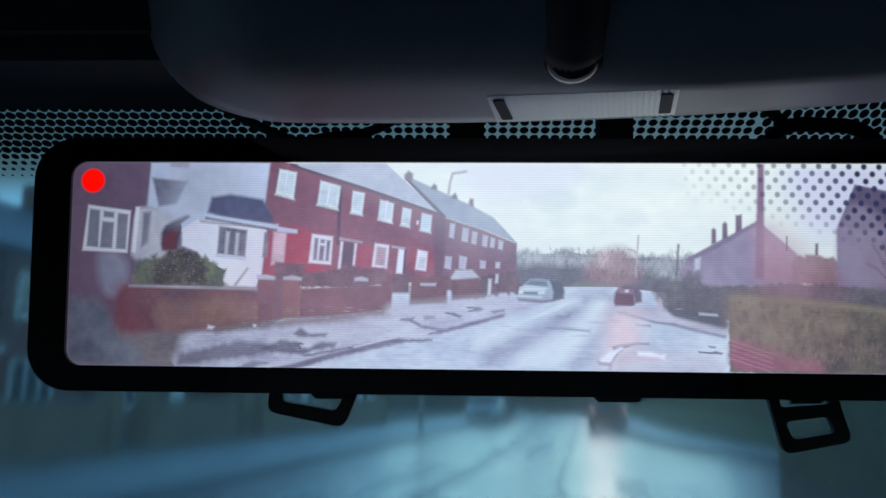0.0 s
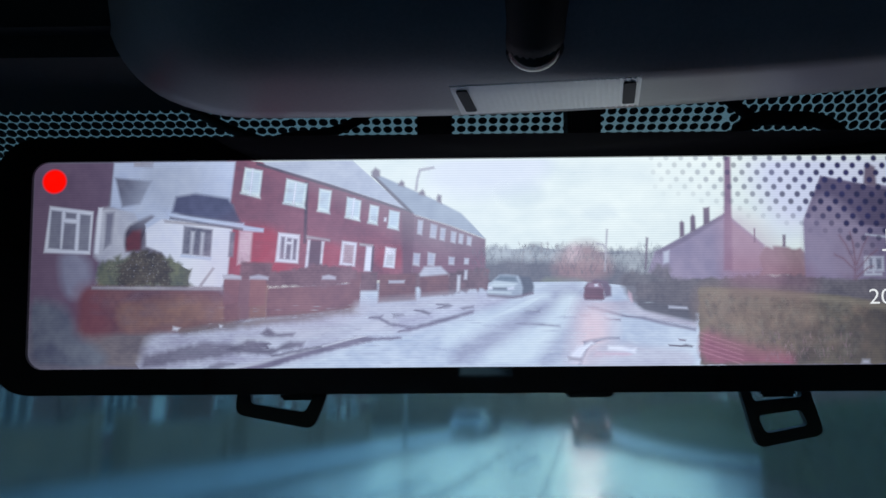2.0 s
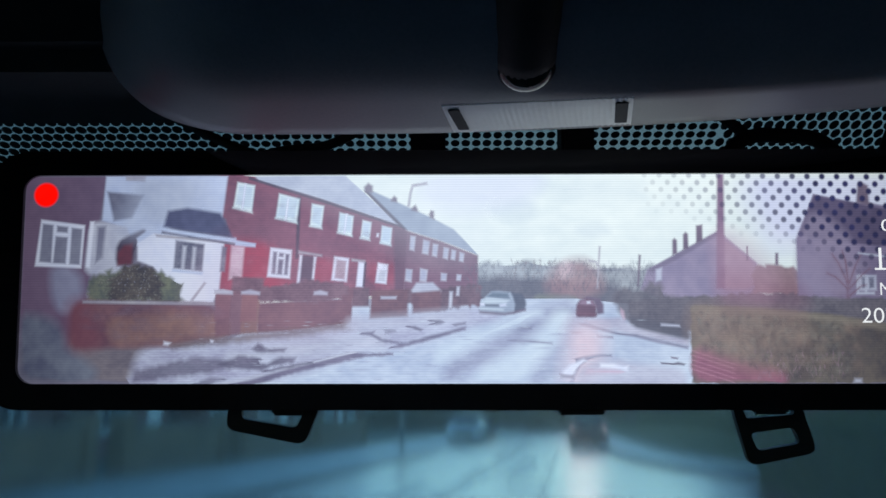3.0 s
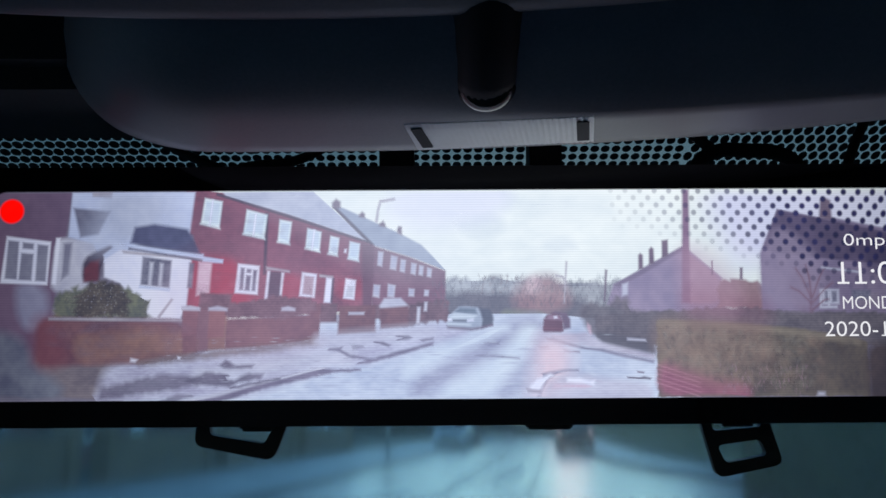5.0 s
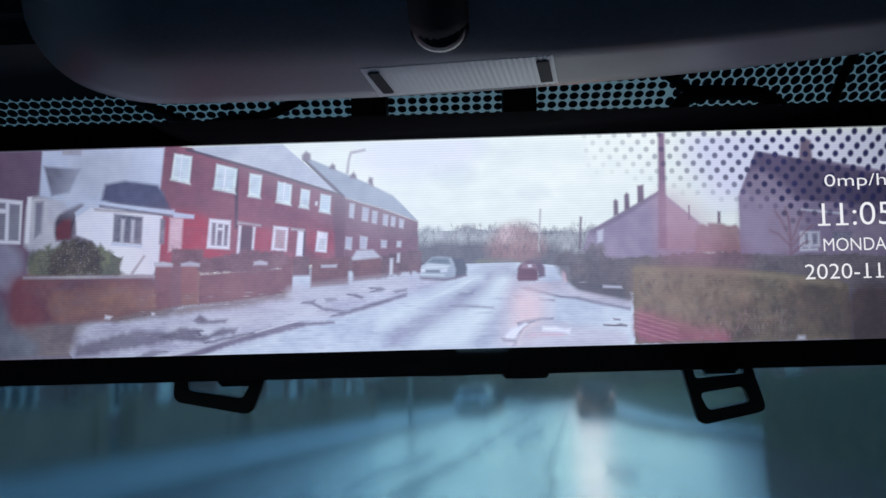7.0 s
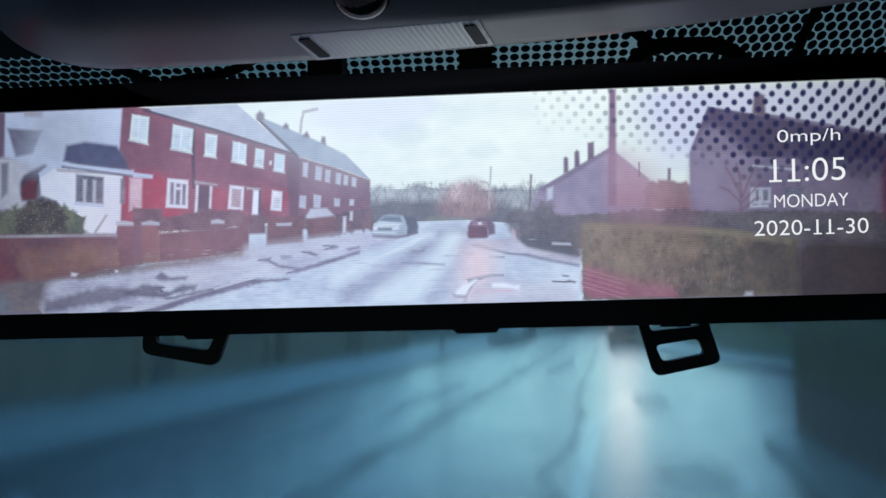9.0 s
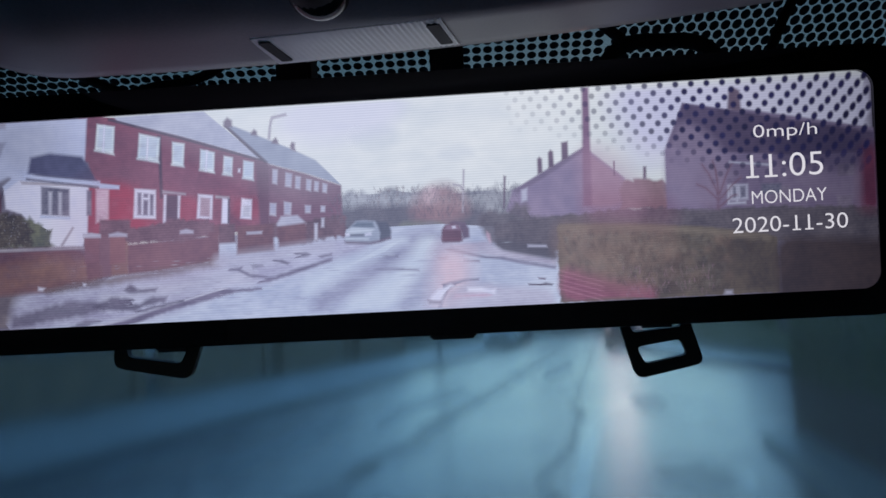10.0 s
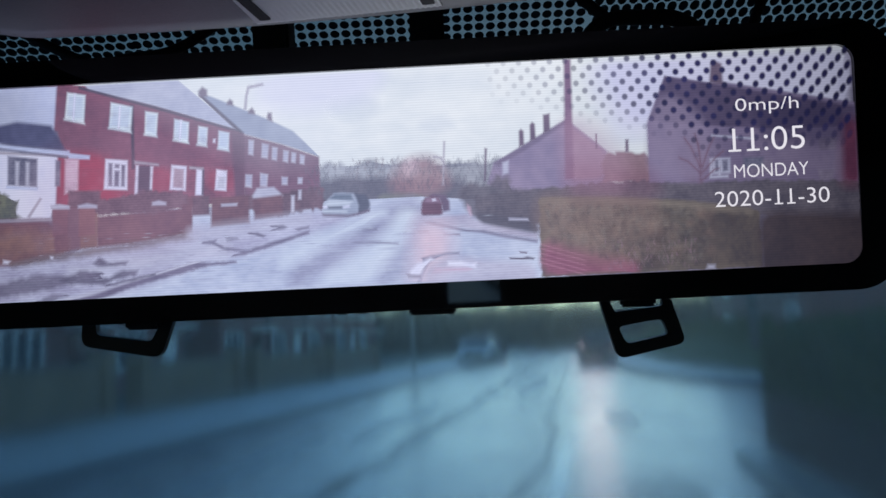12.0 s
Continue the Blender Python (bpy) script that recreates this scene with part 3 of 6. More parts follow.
for s in (-1, 1):
    a, b = sorted_pair(s * 0.66, s * 0.70)
    inside("door_panel", cube((a, -1.9, -1.0), (b, 0.95, -0.35), 0.01), M_CABINBOUNCE, "plain grey car door panel", "door")
    for y0, y1 in ((-1.9, -0.85),):
        inside("side_pillar", cube((a, y0, -0.36), (b, y1, 0.13), 0.01), M_CABINBOUNCE, "plain grey side pillar of the car", "pillar")
    p = bmesh.new()
    vs = [p.verts.new(on_glass(s * u, v, k)) for k in (0.0, 0.05) for u, v in ((0.66, -0.95), (0.74, -0.95), (0.66, 0.08), (0.56, 0.08))]
    for f in ((0, 1, 2, 3), (4, 5, 6, 7), (0, 1, 5, 4), (1, 2, 6, 5), (2, 3, 7, 6), (3, 0, 4, 7)):
        p.faces.new([vs[i] for i in f])
    inside("windscreen_pillar", p, M_TRIM, "dark sloping windscreen pillar", "pillar")
for a, b in (((-0.7, -1.95, -1.0), (0.7, -1.9, -0.125)), ((-0.7, -1.95, 0.02), (0.7, -1.9, 0.16)), ((-0.7, -1.95, -0.125), (-0.005, -1.9, 0.02)), ((0.13, -1.95, -0.125), (0.7, -1.9, 0.02))):
    inside("rear_panel", cube(a, b), M_CABINBOUNCE, "plain grey panel round the rear window opening", "rear panel")

# ---- overhead console ----
con = thing("overhead_console", FRAME, "grey plastic overhead console with map lamp", "console")
cb = bmesh.new()
# sections across x: a thin lower lip by the glass, a belly that slopes up to the rear, both ends swept up
secs = []


def console_z(x):
    edge = max(0.0, 1 - (x + 0.0950) / 0.036)
    return 0.0640 + 0.34 * (x + 0.045) ** 2 + 0.030 * (1 - math.sqrt(max(0.0, 1 - edge ** 2)))


BELLY = ((-0.0262, 0.030), (-0.0266, 0.012), (-0.0272, 0.0034), (-0.0282, 0.0017), (-0.0300, 0.0010), (-0.0335, 0.0005), (-0.0375, 0.0), (-0.0400, 0.0003), (-0.0460, 0.0014), (-0.0530, 0.0026), (-0.0590, 0.0039), (-0.0650, 0.0064), (-0.0710, 0.0100), (-0.0770, 0.0150), (-0.0840, 0.0230), (-0.0900, 0.0340))
for i in range(81):
    x = -0.0950 + 0.30 * (i / 80) ** 1.25
    z0 = console_z(x)
    flat_k = 1 - 0.62 * max(0.0, min(1.0, (x + 0.018) / 0.043))
    prof = [(-0.0260, 0.137)] + [(y, z0 + dz * (flat_k if -0.060 < y < -0.038 else 1)) for y, dz in BELLY] + [(-0.095, 0.137)]
    near = max(0.0, min(1.0, (-0.02 - x) / 0.06))
    secs.append([cb.verts.new((x + near * 0.49 * (-0.055 - y), y, min(z, 0.137))) for y, z in prof])
for a, b in zip(secs, secs[1:]):
    for k in range(len(a) - 1):
        cb.faces.new((a[k], a[k + 1], b[k + 1], b[k]))
cb.faces.new(secs[0]); cb.faces.new(secs[-1])
shell = part("shell", cb, M_CONSOLE, con, smooth=True)
# the rear lid, whose rolled edge hangs a little below the belly
ld = bmesh.new()
secs = []
for i in range(41):
    x = -0.100 + 0.26 * i / 40
    z0 = 0.0798 + 0.55 * (x + 0.045) ** 2
    secs.append([ld.verts.new((x, y, z)) for y, z in ((-0.0795, z0 + 0.012), (-0.0800, z0 + 0.0012), (-0.0808, z0 + 0.0002), (-0.0822, z0), (-0.0850, z0 + 0.0006), (-0.1000, z0 + 0.006), (-0.1300, z0 + 0.016), (-0.1600, 0.132), (-0.1000, 0.132))])
for a, b in zip(secs, secs[1:]):
    for k in range(9):
        ld.faces.new((a[k], a[(k + 1) % 9], b[(k + 1) % 9], b[k]))
ld.faces.new(secs[0]); ld.faces.new(secs[-1])
part("lid", ld, M_CONSOLE, con, "grey lid with a rolled edge", smooth=True)
lamp = bmesh.new()


def lamp_pt(u, v, out):
    """u along the lamp, v from its upper to its lower edge."""
    top = Vector((-0.0181 + 0.0430 * u, -0.0520 - 0.0050 * u, 0.0669 + 0.0003 * u))
    low = Vector((-0.0148 + 0.0436 * u, -0.0352, 0.0641 + 0.0019 * u))
    return top.lerp(low, v) + Vector((0, -0.15, -1)) * out


N = 64
rows = []
for i in range(N + 1):
    u = i / N
    ridge = 0.0006 + 0.00005 * (0.6 + 2.2 * u * u) * math.cos(u * N * math.pi)
    rows.append([lamp.verts.new(lamp_pt(u, v, ridge - drop)) for v, drop in ((0, 0.0040), (0.01, 0.0006), (0.05, 0.0002), (0.22, 0.0), (0.45, 0.0), (0.9, 0.0), (0.97, 0.0004), (1, 0.004))])
for a, b in zip(rows, rows[1:]):
    for k in range(7):
        lamp.faces.new((a[k], a[k + 1], b[k + 1], b[k]))
lamp.faces.new(rows[0])
lamp.faces.new(rows[-1])
lens = part("lamp_lens", lamp, M_LENS, con, "milky ribbed plastic lamp cover")
for u0, u1, lean in ((0.025, 0.085, 0.012), (0.908, 0.975, 0.0)):
    e = bmesh.new()
    loop = smooth_loop([(u0, 0.14), (u1, 0.14), (u1 + lean, 0.80), (u0 + lean, 0.80)], 0.02, 4)
    vs = [[e.verts.new(lamp_pt(u, v, k)) for u, v in loop] for k in (0.0001, 0.0009)]
    e.faces.new(vs[0]); e.faces.new(vs[1])
    for i in range(len(loop)):
        k = (i + 1) % len(loop)
        e.faces.new((vs[0][i], vs[0][k], vs[1][k], vs[1][i]))
    part("lens_end", e, M_LENSDARK, lens, "dark rocker end of the lamp")
# dark barrel of a sensor that lies along the belly, closed by a smoked dome
barrel = tube(bmesh.new(), [(0.0003, -0.0625, 0.0735), (0.0002, -0.0650, 0.0752), (0.0, -0.0720, 0.0800), (-0.0002, -0.0790, 0.0858), (-0.0004, -0.0860, 0.0930), (-0.0006, -0.0920, 0.1050)], 0.0070, 0.0080, 28)
pod = part("sensor_pod", barrel, M_RUBBER, con, "dark rounded sensor barrel", smooth=True)
dm = bmesh.new()
bmesh.ops.create_uvsphere(dm, u_segments=28, v_segments=16, radius=1.0, matrix=pose(0.0004, -0.0628, 0.0732, -35) @ Matrix.Diagonal((0.0070, 0.0070, 0.0066, 1)))
part("dome", dm, M_SENSOR, pod, "smoked glossy dome", smooth=True)

# ---- the mirror dash camera ----
mirror = thing("mirror_dash_camera", FRAME, "black mirror dash camera with a lit street picture", "dash camera")
body = rounded(-0.151, -0.0074, 0.151, 0.0671, 0.0125)
hole = rounded(-0.140, 0.0, 0.140, 0.060, 0.0048)
bz = slab(bmesh.new(), body, -0.0014, 0.0006, hole)
part("bezel", bz, M_BEZEL, mirror, "glossy black glass border")
back = slab(bmesh.new(), body, 0.0006, 0.0105)
bmesh.ops.bevel(back, geom=[e for e in back.edges if all(v.co.y > 0.01 for v in e.verts)], offset=0.004, segments=3, affect="EDGES")
part("housing", back, M_BODY, mirror)
part("power_button", cube((0.0148, 0.001, -0.0090), (0.0280, 0.007, -0.0070), 0.0006), M_BODY, mirror)
for i, x in enumerate((-0.004, 0.002)):
    part("button", cube((x - 0.0015, 0.002, -0.0080), (x + 0.0015, 0.006, -0.0072), 0.0002), M_BODY, mirror)


def strap_ring(name, outer, inner, y, label):
    b = slab(bmesh.new(), outer, y, y + 0.0028, inner)
    return part(name, b, M_RUBBER, mirror, label)


mm = lambda pts: [(x / 1000, z / 1000) for x, z in pts]
strap_ring("left_hook", smooth_loop(mm([(-82.0, -4), (-83.2, -14.3), (-59.6, -18.9), (-53.9, -4)]), 0.003), smooth_loop(mm([(-78.6, -5), (-78.5, -11.2), (-62.2, -13.9), (-58.2, -6)]), 0.0015), 0.012, "black rubber strap loop")
part("hook_tab", cube((-0.0694, 0.0105, -0.0102), (-0.0592, 0.0145, -0.005), 0.0008), M_RUBBER, mirror)
strap_ring("right_hook", smooth_loop(mm([(73.2, -12.9), (77.1, -27.3), (98.2, -23.1), (95.1, -12.9)]), (0.0001, 0.003, 0.003, 0.0001)), smooth_loop(mm([(77.4, -17.2), (79.9, -22.7), (93.1, -20.3), (91.0, -15.3)]), 0.0018), 0.026, "black rubber strap tab with a slot")
strap_ring("right_hook_top", smooth_loop(mm([(71.0, -4), (73.35, -13.4), (95.2, -13.4), (92.8, -4)]), 0.0001), smooth_loop(mm([(74.4, -6), (76.4, -12.7), (91.6, -11.4), (90.4, -6)]), 0.0012), 0.0261, "black rubber strap loop")
part("hook_tab", cube((0.0785, 0.0245, -0.0113), (0.0893, 0.0275, -0.004), 0.0008), M_RUBBER, mirror)
# strap ends that rise behind the housing
for x0, x1, ztop in ((-0.0283, -0.0176, 0.092), (0.0182, 0.0283, 0.092)):
    part("stem", cube((x0, 0.012, 0.05), (x1, 0.024, ztop), 0.001), M_RUBBER, mirror, "black rubber strap behind the mirror")


def cable(pts, r, label):
    c = bpy.data.curves.new("cable", "CURVE")
    c.dimensions, c.bevel_depth, c.bevel_resolution = "3D", r, 3
    s = c.splines.new("BEZIER")
    s.bezier_points.add(len(pts) - 1)
    for b, p in zip(s.bezier_points, pts):
        b.co = p
        b.handle_left_type = b.handle_right_type = "AUTO"
    c.materials.append(M_RUBBER)
    tmp = new("cable_path", c)
    me = bpy.data.meshes.new_from_object(tmp.evaluated_get(bpy.context.evaluated_depsgraph_get()))
    bpy.data.objects.remove(tmp)
    me.materials.clear()
    me.materials.append(M_RUBBER)
    ob = new("cable", me)
    ob.matrix_world = FRAME
    return tagged(ob, label, "cable", "cables behind the mirror")


cable([(-0.115, 0.030, 0.090), (-0.098, 0.026, 0.080), (-0.082, 0.020, 0.072), (-0.060, 0.016, 0.064)], 0.0016, "thin black cable behind the mirror")
cable([(-0.085, 0.018, 0.066), (-0.070, 0.018, 0.071), (-0.055, 0.02, 0.0735), (-0.040, 0.022, 0.082)], 0.0016, "black cable rising to the roof")
cable([(0.068, 0.016, 0.066), (0.076, 0.018, 0.0745), (0.088, 0.018, 0.0755), (0.100, 0.018, 0.0735), (0.106, 0.016, 0.066)], 0.0024, "looped black cable over the mirror's housing")
cable([(0.080, 0.02, 0.074), (0.073, 0.022, 0.081), (0.066, 0.024, 0.088)], 0.0018, "black cable rising to the roof")
cable([(0.118, 0.018, 0.066), (0.124, 0.022, 0.078), (0.134, 0.026, 0.094)], 0.0016, "black cable beside the dotted glass")

# ---- the lit picture on the screen ----
display = part("display", slab(bmesh.new(), [(-0.1405, -0.0005), (0.1405, -0.0005), (0.1405, 0.0605), (-0.1405, 0.0605)], 0.0001, 0.0006), M_FRIT, mirror, "lit screen with a wet street")
PAINT = {}


HAZE = ((0.0, 0.03), (0.18, 0.08), (0.30, 0.12), (0.48, 0.16), (0.66, 0.10), (0.80, 0.06), (1.0, 0.03))
FALLOFF = ((0.0, 0.42), (0.10, 0.64), (0.25, 0.88), (0.36, 1.0), (0.70, 0.95), (0.85, 0.72), (1.0, 0.40))


def paint(name, a, b=None, scale=60.0, stretch=1.0, plain=True):
    """A colour of the lit screen, from a to b in soft uneven patches, fading where the mesh's fade says so."""
    b = b or tuple(min(255, v * 1.12 + 4) for v in a)
    m = bpy.data.materials.new("lit_" + name)
    m.use_nodes = True
    n, l = m.node_tree.nodes, m.node_tree.links
    n.remove(n["Principled BSDF"])
    tc, mp, nz, fine = n.new("ShaderNodeTexCoord"), n.new("ShaderNodeMapping"), n.new("ShaderNodeTexNoise"), n.new("ShaderNodeTexNoise")
    mp.inputs["Scale"].default_value = (1, 1, stretch)
    nz.inputs["Scale"].default_value, nz.inputs["Detail"].default_value = scale, 3
    fine.inputs["Scale"].default_value, fine.inputs["Detail"].default_value = scale * 7, 3
    l.new(tc.outputs["Object"], mp.inputs["Vector"])
    l.new(mp.outputs["Vector"], nz.inputs["Vector"])
    l.new(mp.outputs["Vector"], fine.inputs["Vector"])
    mixf = n.new("ShaderNodeMix")
    mixf.inputs["Factor"].default_value = 0.35
    l.new(nz.outputs["Fac"], mixf.inputs["A"])
    l.new(fine.outputs["Fac"], mixf.inputs["B"])
    ramp = n.new("ShaderNodeValToRGB")
    ramp.color_ramp.elements[0].position, ramp.color_ramp.elements[1].position = 0.36, 0.64
    ramp.color_ramp.elements[0].color, ramp.color_ramp.elements[1].color = lin(a), lin(b)
    l.new(mixf.outputs["Result"], ramp.inputs["Fac"])
    em, tr, mx, at = n.new("ShaderNodeEmission"), n.new("ShaderNodeBsdfTransparent"), n.new("ShaderNodeMixShader"), n.new("ShaderNodeAttribute")
    at.attribute_name = "fade"
    # the picture's own haze, and its falloff towards the ends
    sep, ux = n.new("ShaderNodeSeparateXYZ"), n.new("ShaderNodeMapRange")
    l.new(tc.outputs["Object"], sep.inputs["Vector"])
    ux.inputs["From Min"].default_value, ux.inputs["From Max"].default_value = -0.14, 0.14
    l.new(sep.outputs["X"], ux.inputs["Value"])
    veil, fall = n.new("ShaderNodeValToRGB"), n.new("ShaderNodeValToRGB")
    for r, stops in ((veil, HAZE), (fall, FALLOFF)):
        while len(r.color_ramp.elements) < len(stops):
            r.color_ramp.elements.new(0.5)
        for e, (at_x, v) in zip(r.color_ramp.elements, stops):
            e.position, e.color = at_x, ((v, v, v, 1) if r is veil else (v * 0.97, v * 1.02, v * 1.07, 1))
        l.new(ux.outputs["Result"], r.inputs["Fac"])
    hz, dim = n.new("ShaderNodeMix"), n.new("ShaderNodeMix")
    hz.data_type = dim.data_type = "RGBA"
    dim.blend_type = "MULTIPLY"
    dim.inputs["Factor"].default_value = 1.0
    hz.inputs[7].default_value = lin((192, 204, 232))
    l.new(veil.outputs["Color"], hz.inputs["Factor"])
    l.new(ramp.outputs["Color"], hz.inputs[6])
    l.new(hz.outputs[2], dim.inputs[6])
    l.new(fall.outputs["Color"], dim.inputs[7])
    l.new(dim.outputs[2] if plain else ramp.outputs["Color"], em.inputs["Color"])
    # the screen's fine lines
    ph, sn, st = n.new("ShaderNodeMath"), n.new("ShaderNodeMath"), n.new("ShaderNodeMath")
    ph.operation, sn.operation, st.operation = "MULTIPLY", "SINE", "MULTIPLY_ADD"
    ph.inputs[1].default_value = 6.2832 / 0.0007
    st.inputs[1].default_value, st.inputs[2].default_value = 0.040 if plain else 0.0, 0.45
    l.new(sep.outputs["Z"], ph.inputs[0])
    l.new(ph.outputs[0], sn.inputs[0])
    l.new(sn.outputs[0], st.inputs[0])
    l.new(st.outputs[0], em.inputs["Strength"])
    l.new(at.outputs["Fac"], mx.inputs["Fac"])
    l.new(tr.outputs["BSDF"], mx.inputs[1])
    l.new(em.outputs["Emission"], mx.inputs[2])
    l.new(mx.outputs["Shader"], n["Material Output"].inputs["Surface"])
    PAINT[name] = m


paint("sky", (230, 237, 238), (250, 253, 249), 22, 2)
paint("trees2", (130, 122, 132), (156, 146, 152), 90)
paint("road", (172, 182, 210), (212, 220, 238), 36, 2.5)
paint("sheen", (200, 212, 232), (218, 228, 240), 40, 3)
paint("roaddark", (100, 94, 122), (150, 148, 176), 90, 3)
paint("ground", (108, 98, 112), (142, 130, 138), 60, 2)
paint("pavement", (160, 156, 186), (200, 202, 226), 80, 3)
paint("kerb", (100, 94, 122), (140, 134, 160), 80, 2)
paint("brick", (114, 64, 88), (156, 90, 112), 110)
paint("brickred", (164, 40, 72), (178, 54, 84), 60)
paint("brick2", (112, 76, 100), (138, 98, 120), 80)
paint("brick2d", (102, 66, 90), (118, 80, 102), 80)
paint("roof", (172, 178, 204), (204, 208, 228), 60)
paint("roof2", (140, 150, 176), (166, 176, 198), 40)
paint("dark", (66, 54, 78), (86, 70, 92), 70)
paint("dark2", (104, 88, 112), (126, 108, 128), 80)
paint("grey", (158, 150, 168), (184, 178, 190), 80)
paint("glass", (206, 222, 238), (234, 244, 250), 130)
paint("glass2", (176, 172, 196), (206, 206, 222), 120)
paint("glass3", (120, 108, 132), (150, 138, 160), 120)
paint("white", (222, 224, 250), (238, 238, 255), 60)
paint("white2", (176, 176, 200), (204, 204, 222), 60)
paint("white3", (186, 196, 232), (210, 218, 246), 40)
paint("pane", (92, 92, 118), (140, 138, 160), 180)
paint("pane2", (122, 120, 146), (142, 142, 164), 90)
paint("hedgedark", (86, 80, 94), (116, 108, 118), 130)
paint("hedgedark2", (76, 74, 90), (98, 94, 108), 110)
paint("brickwall", (98, 62, 80), (128, 86, 96), 90)
paint("orange", (126, 90, 92), (150, 110, 102), 90)
paint("redwall", (120, 56, 76), (136, 70, 86), 60)
paint("mauve", (100, 78, 108), (122, 98, 126), 40)
paint("mauve2", (122, 110, 142), (146, 130, 160), 50)
paint("mauvepink", (140, 128, 158), (164, 148, 174), 45)
paint("mauveroof", (120, 108, 136), (136, 122, 148), 60)
paint("mauveroof2", (80, 68, 98), (102, 88, 120), 50)
paint("pinkish", (158, 130, 152), (172, 144, 164), 45)
paint("lilac", (120, 106, 138), (142, 128, 154), 60)
paint("bluegrey", (92, 94, 120), (130, 134, 152), 40)
paint("bluelight", (136, 134, 164), (152, 150, 178), 50)
paint("bluehaze", (170, 178, 208), (196, 202, 226), 40)
paint("slate", (92, 92, 120), (124, 124, 148), 60)
paint("red", (176, 50, 66), (150, 40, 60), 90)
paint("pinkwhite", (214, 176, 200), (226, 200, 216), 160)
paint("bushgreen", (86, 90, 92), (122, 124, 106), 140)
paint("bushdark", (58, 52, 62), (98, 88, 84), 170)
paint("darkred", (92, 54, 80), (112, 66, 92), 80)
paint("orangebush", (138, 110, 120), (160, 130, 138), 80)
paint("pinktwig", (132, 112, 140), (122, 102, 132), 260)
paint("hedge", (90, 82, 80), (122, 110, 98), 130)
paint("hedgelight", (122, 112, 104), (140, 128, 116), 100)
paint("hedgeend", (66, 56, 64), (84, 70, 74), 90)
paint("pinkred", (136, 80, 102), (160, 100, 120), 80)
paint("pole", (122, 92, 122), (142, 112, 140), 60)
paint("dot", (23, 18, 62), (42, 36, 96), 100)
paint("skylav", (220, 220, 248), (232, 230, 252), 30)
paint("roofdark", (50, 42, 76), (68, 58, 94), 70)
paint("branch", (116, 84, 106), (132, 98, 118), 100)
paint("pinkglow", (190, 150, 172), (200, 164, 184), 40)
paint("mauvewall", (112, 72, 98), (140, 92, 116), 60)
paint("glassblue", (184, 198, 226), (208, 220, 238), 70)
paint("glassdim", (160, 162, 192), (184, 184, 210), 120)
paint("curtainpink", (168, 146, 164), (196, 176, 190), 120)
paint("slatedark", (62, 64, 100), (88, 90, 128), 60)
paint("yardark", (84, 58, 76), (122, 92, 106), 160)
paint("pillar", (118, 76, 90), (138, 92, 104), 90)
paint("pillar2", (128, 82, 90), (150, 100, 104), 90)
paint("pillardark", (112, 78, 94), (128, 92, 106), 90)
paint("leafdark", (56, 52, 64), (76, 70, 78), 100)
paint("leaflight", (136, 134, 128), (160, 152, 144), 100)
paint("leafpink", (150, 120, 140), (170, 140, 150), 100)
paint("base", (112, 106, 128), (140, 134, 156), 60)
paint("twig", (104, 88, 112), (118, 100, 124), 100)
paint("text", (236, 236, 240), (240, 240, 244), 60, 1.0, False)
paint("mark", (255, 6, 0), (255, 10, 4), 60, 1.0, False)

paint("treesgrey", (112, 116, 132), (158, 160, 172), 110)
paint("cloud", (210, 219, 229), (222, 230, 236), 60, 2)
paint("spill", (224, 228, 240), (232, 236, 244), 40)
paint("pinkveil", (214, 150, 176), (222, 162, 186), 40)
paint("skygrey", (196, 202, 214), (216, 222, 230), 160)
paint("treeslow", (84, 84, 102), (114, 110, 124), 120)
paint("thicket", (150, 116, 128), (180, 144, 148), 130)
paint("thicketlight", (206, 178, 190), (222, 200, 206), 90)
paint("fargrass", (116, 122, 116), (134, 136, 128), 90)
paint("paveright", (170, 164, 188), (200, 196, 216), 60, 3)
paint("roadlilac", (132, 132, 164), (170, 172, 200), 90, 5)
paint("pinklight", (222, 194, 208), (236, 208, 218), 70)
paint("carshade", (68, 72, 94), (92, 96, 116), 120)
paint("carshade2", (96, 80, 106), (118, 98, 122), 120)
paint("carsilver2", (146, 156, 180), (172, 182, 202), 90)
paint("carbright", (190, 202, 220), (208, 218, 232), 90)
paint("carglass2", (84, 98, 120), (108, 122, 142), 120)
paint("carred", (94, 62, 84), (110, 74, 96), 120)
paint("carred2", (108, 70, 92), (122, 82, 102), 120)
paint("carredglass", (128, 102, 128), (150, 122, 146), 120)
paint("wallfoot", (96, 76, 78), (122, 100, 96), 120)
paint("pavelight", (178, 178, 200), (204, 204, 222), 90, 3)
paint("wetslab", (84, 76, 102), (116, 106, 132), 140, 2)
paint("kerbdark", (96, 86, 116), (122, 112, 140), 120, 2)
paint("crimsonedge", (104, 26, 62), (126, 40, 74), 80)
paint("brickjoint", (214, 150, 176), (224, 166, 188), 80)
paint("hedgewarm", (140, 116, 108), (160, 134, 122), 150)
paint("hedgedeep", (74, 60, 62), (96, 80, 78), 150)
paint("doorred", (92, 36, 54), (116, 46, 64), 90)

LAYER = [0]


def flat(name, mat, bm):
    me = bpy.data.meshes.new(name)
    bm.to_mesh(me)
    bm.free()
    me.materials.append(PAINT[mat])
    ob = new(name, me)
    ob.parent = display
    return ob


RAG = random.Random(11)


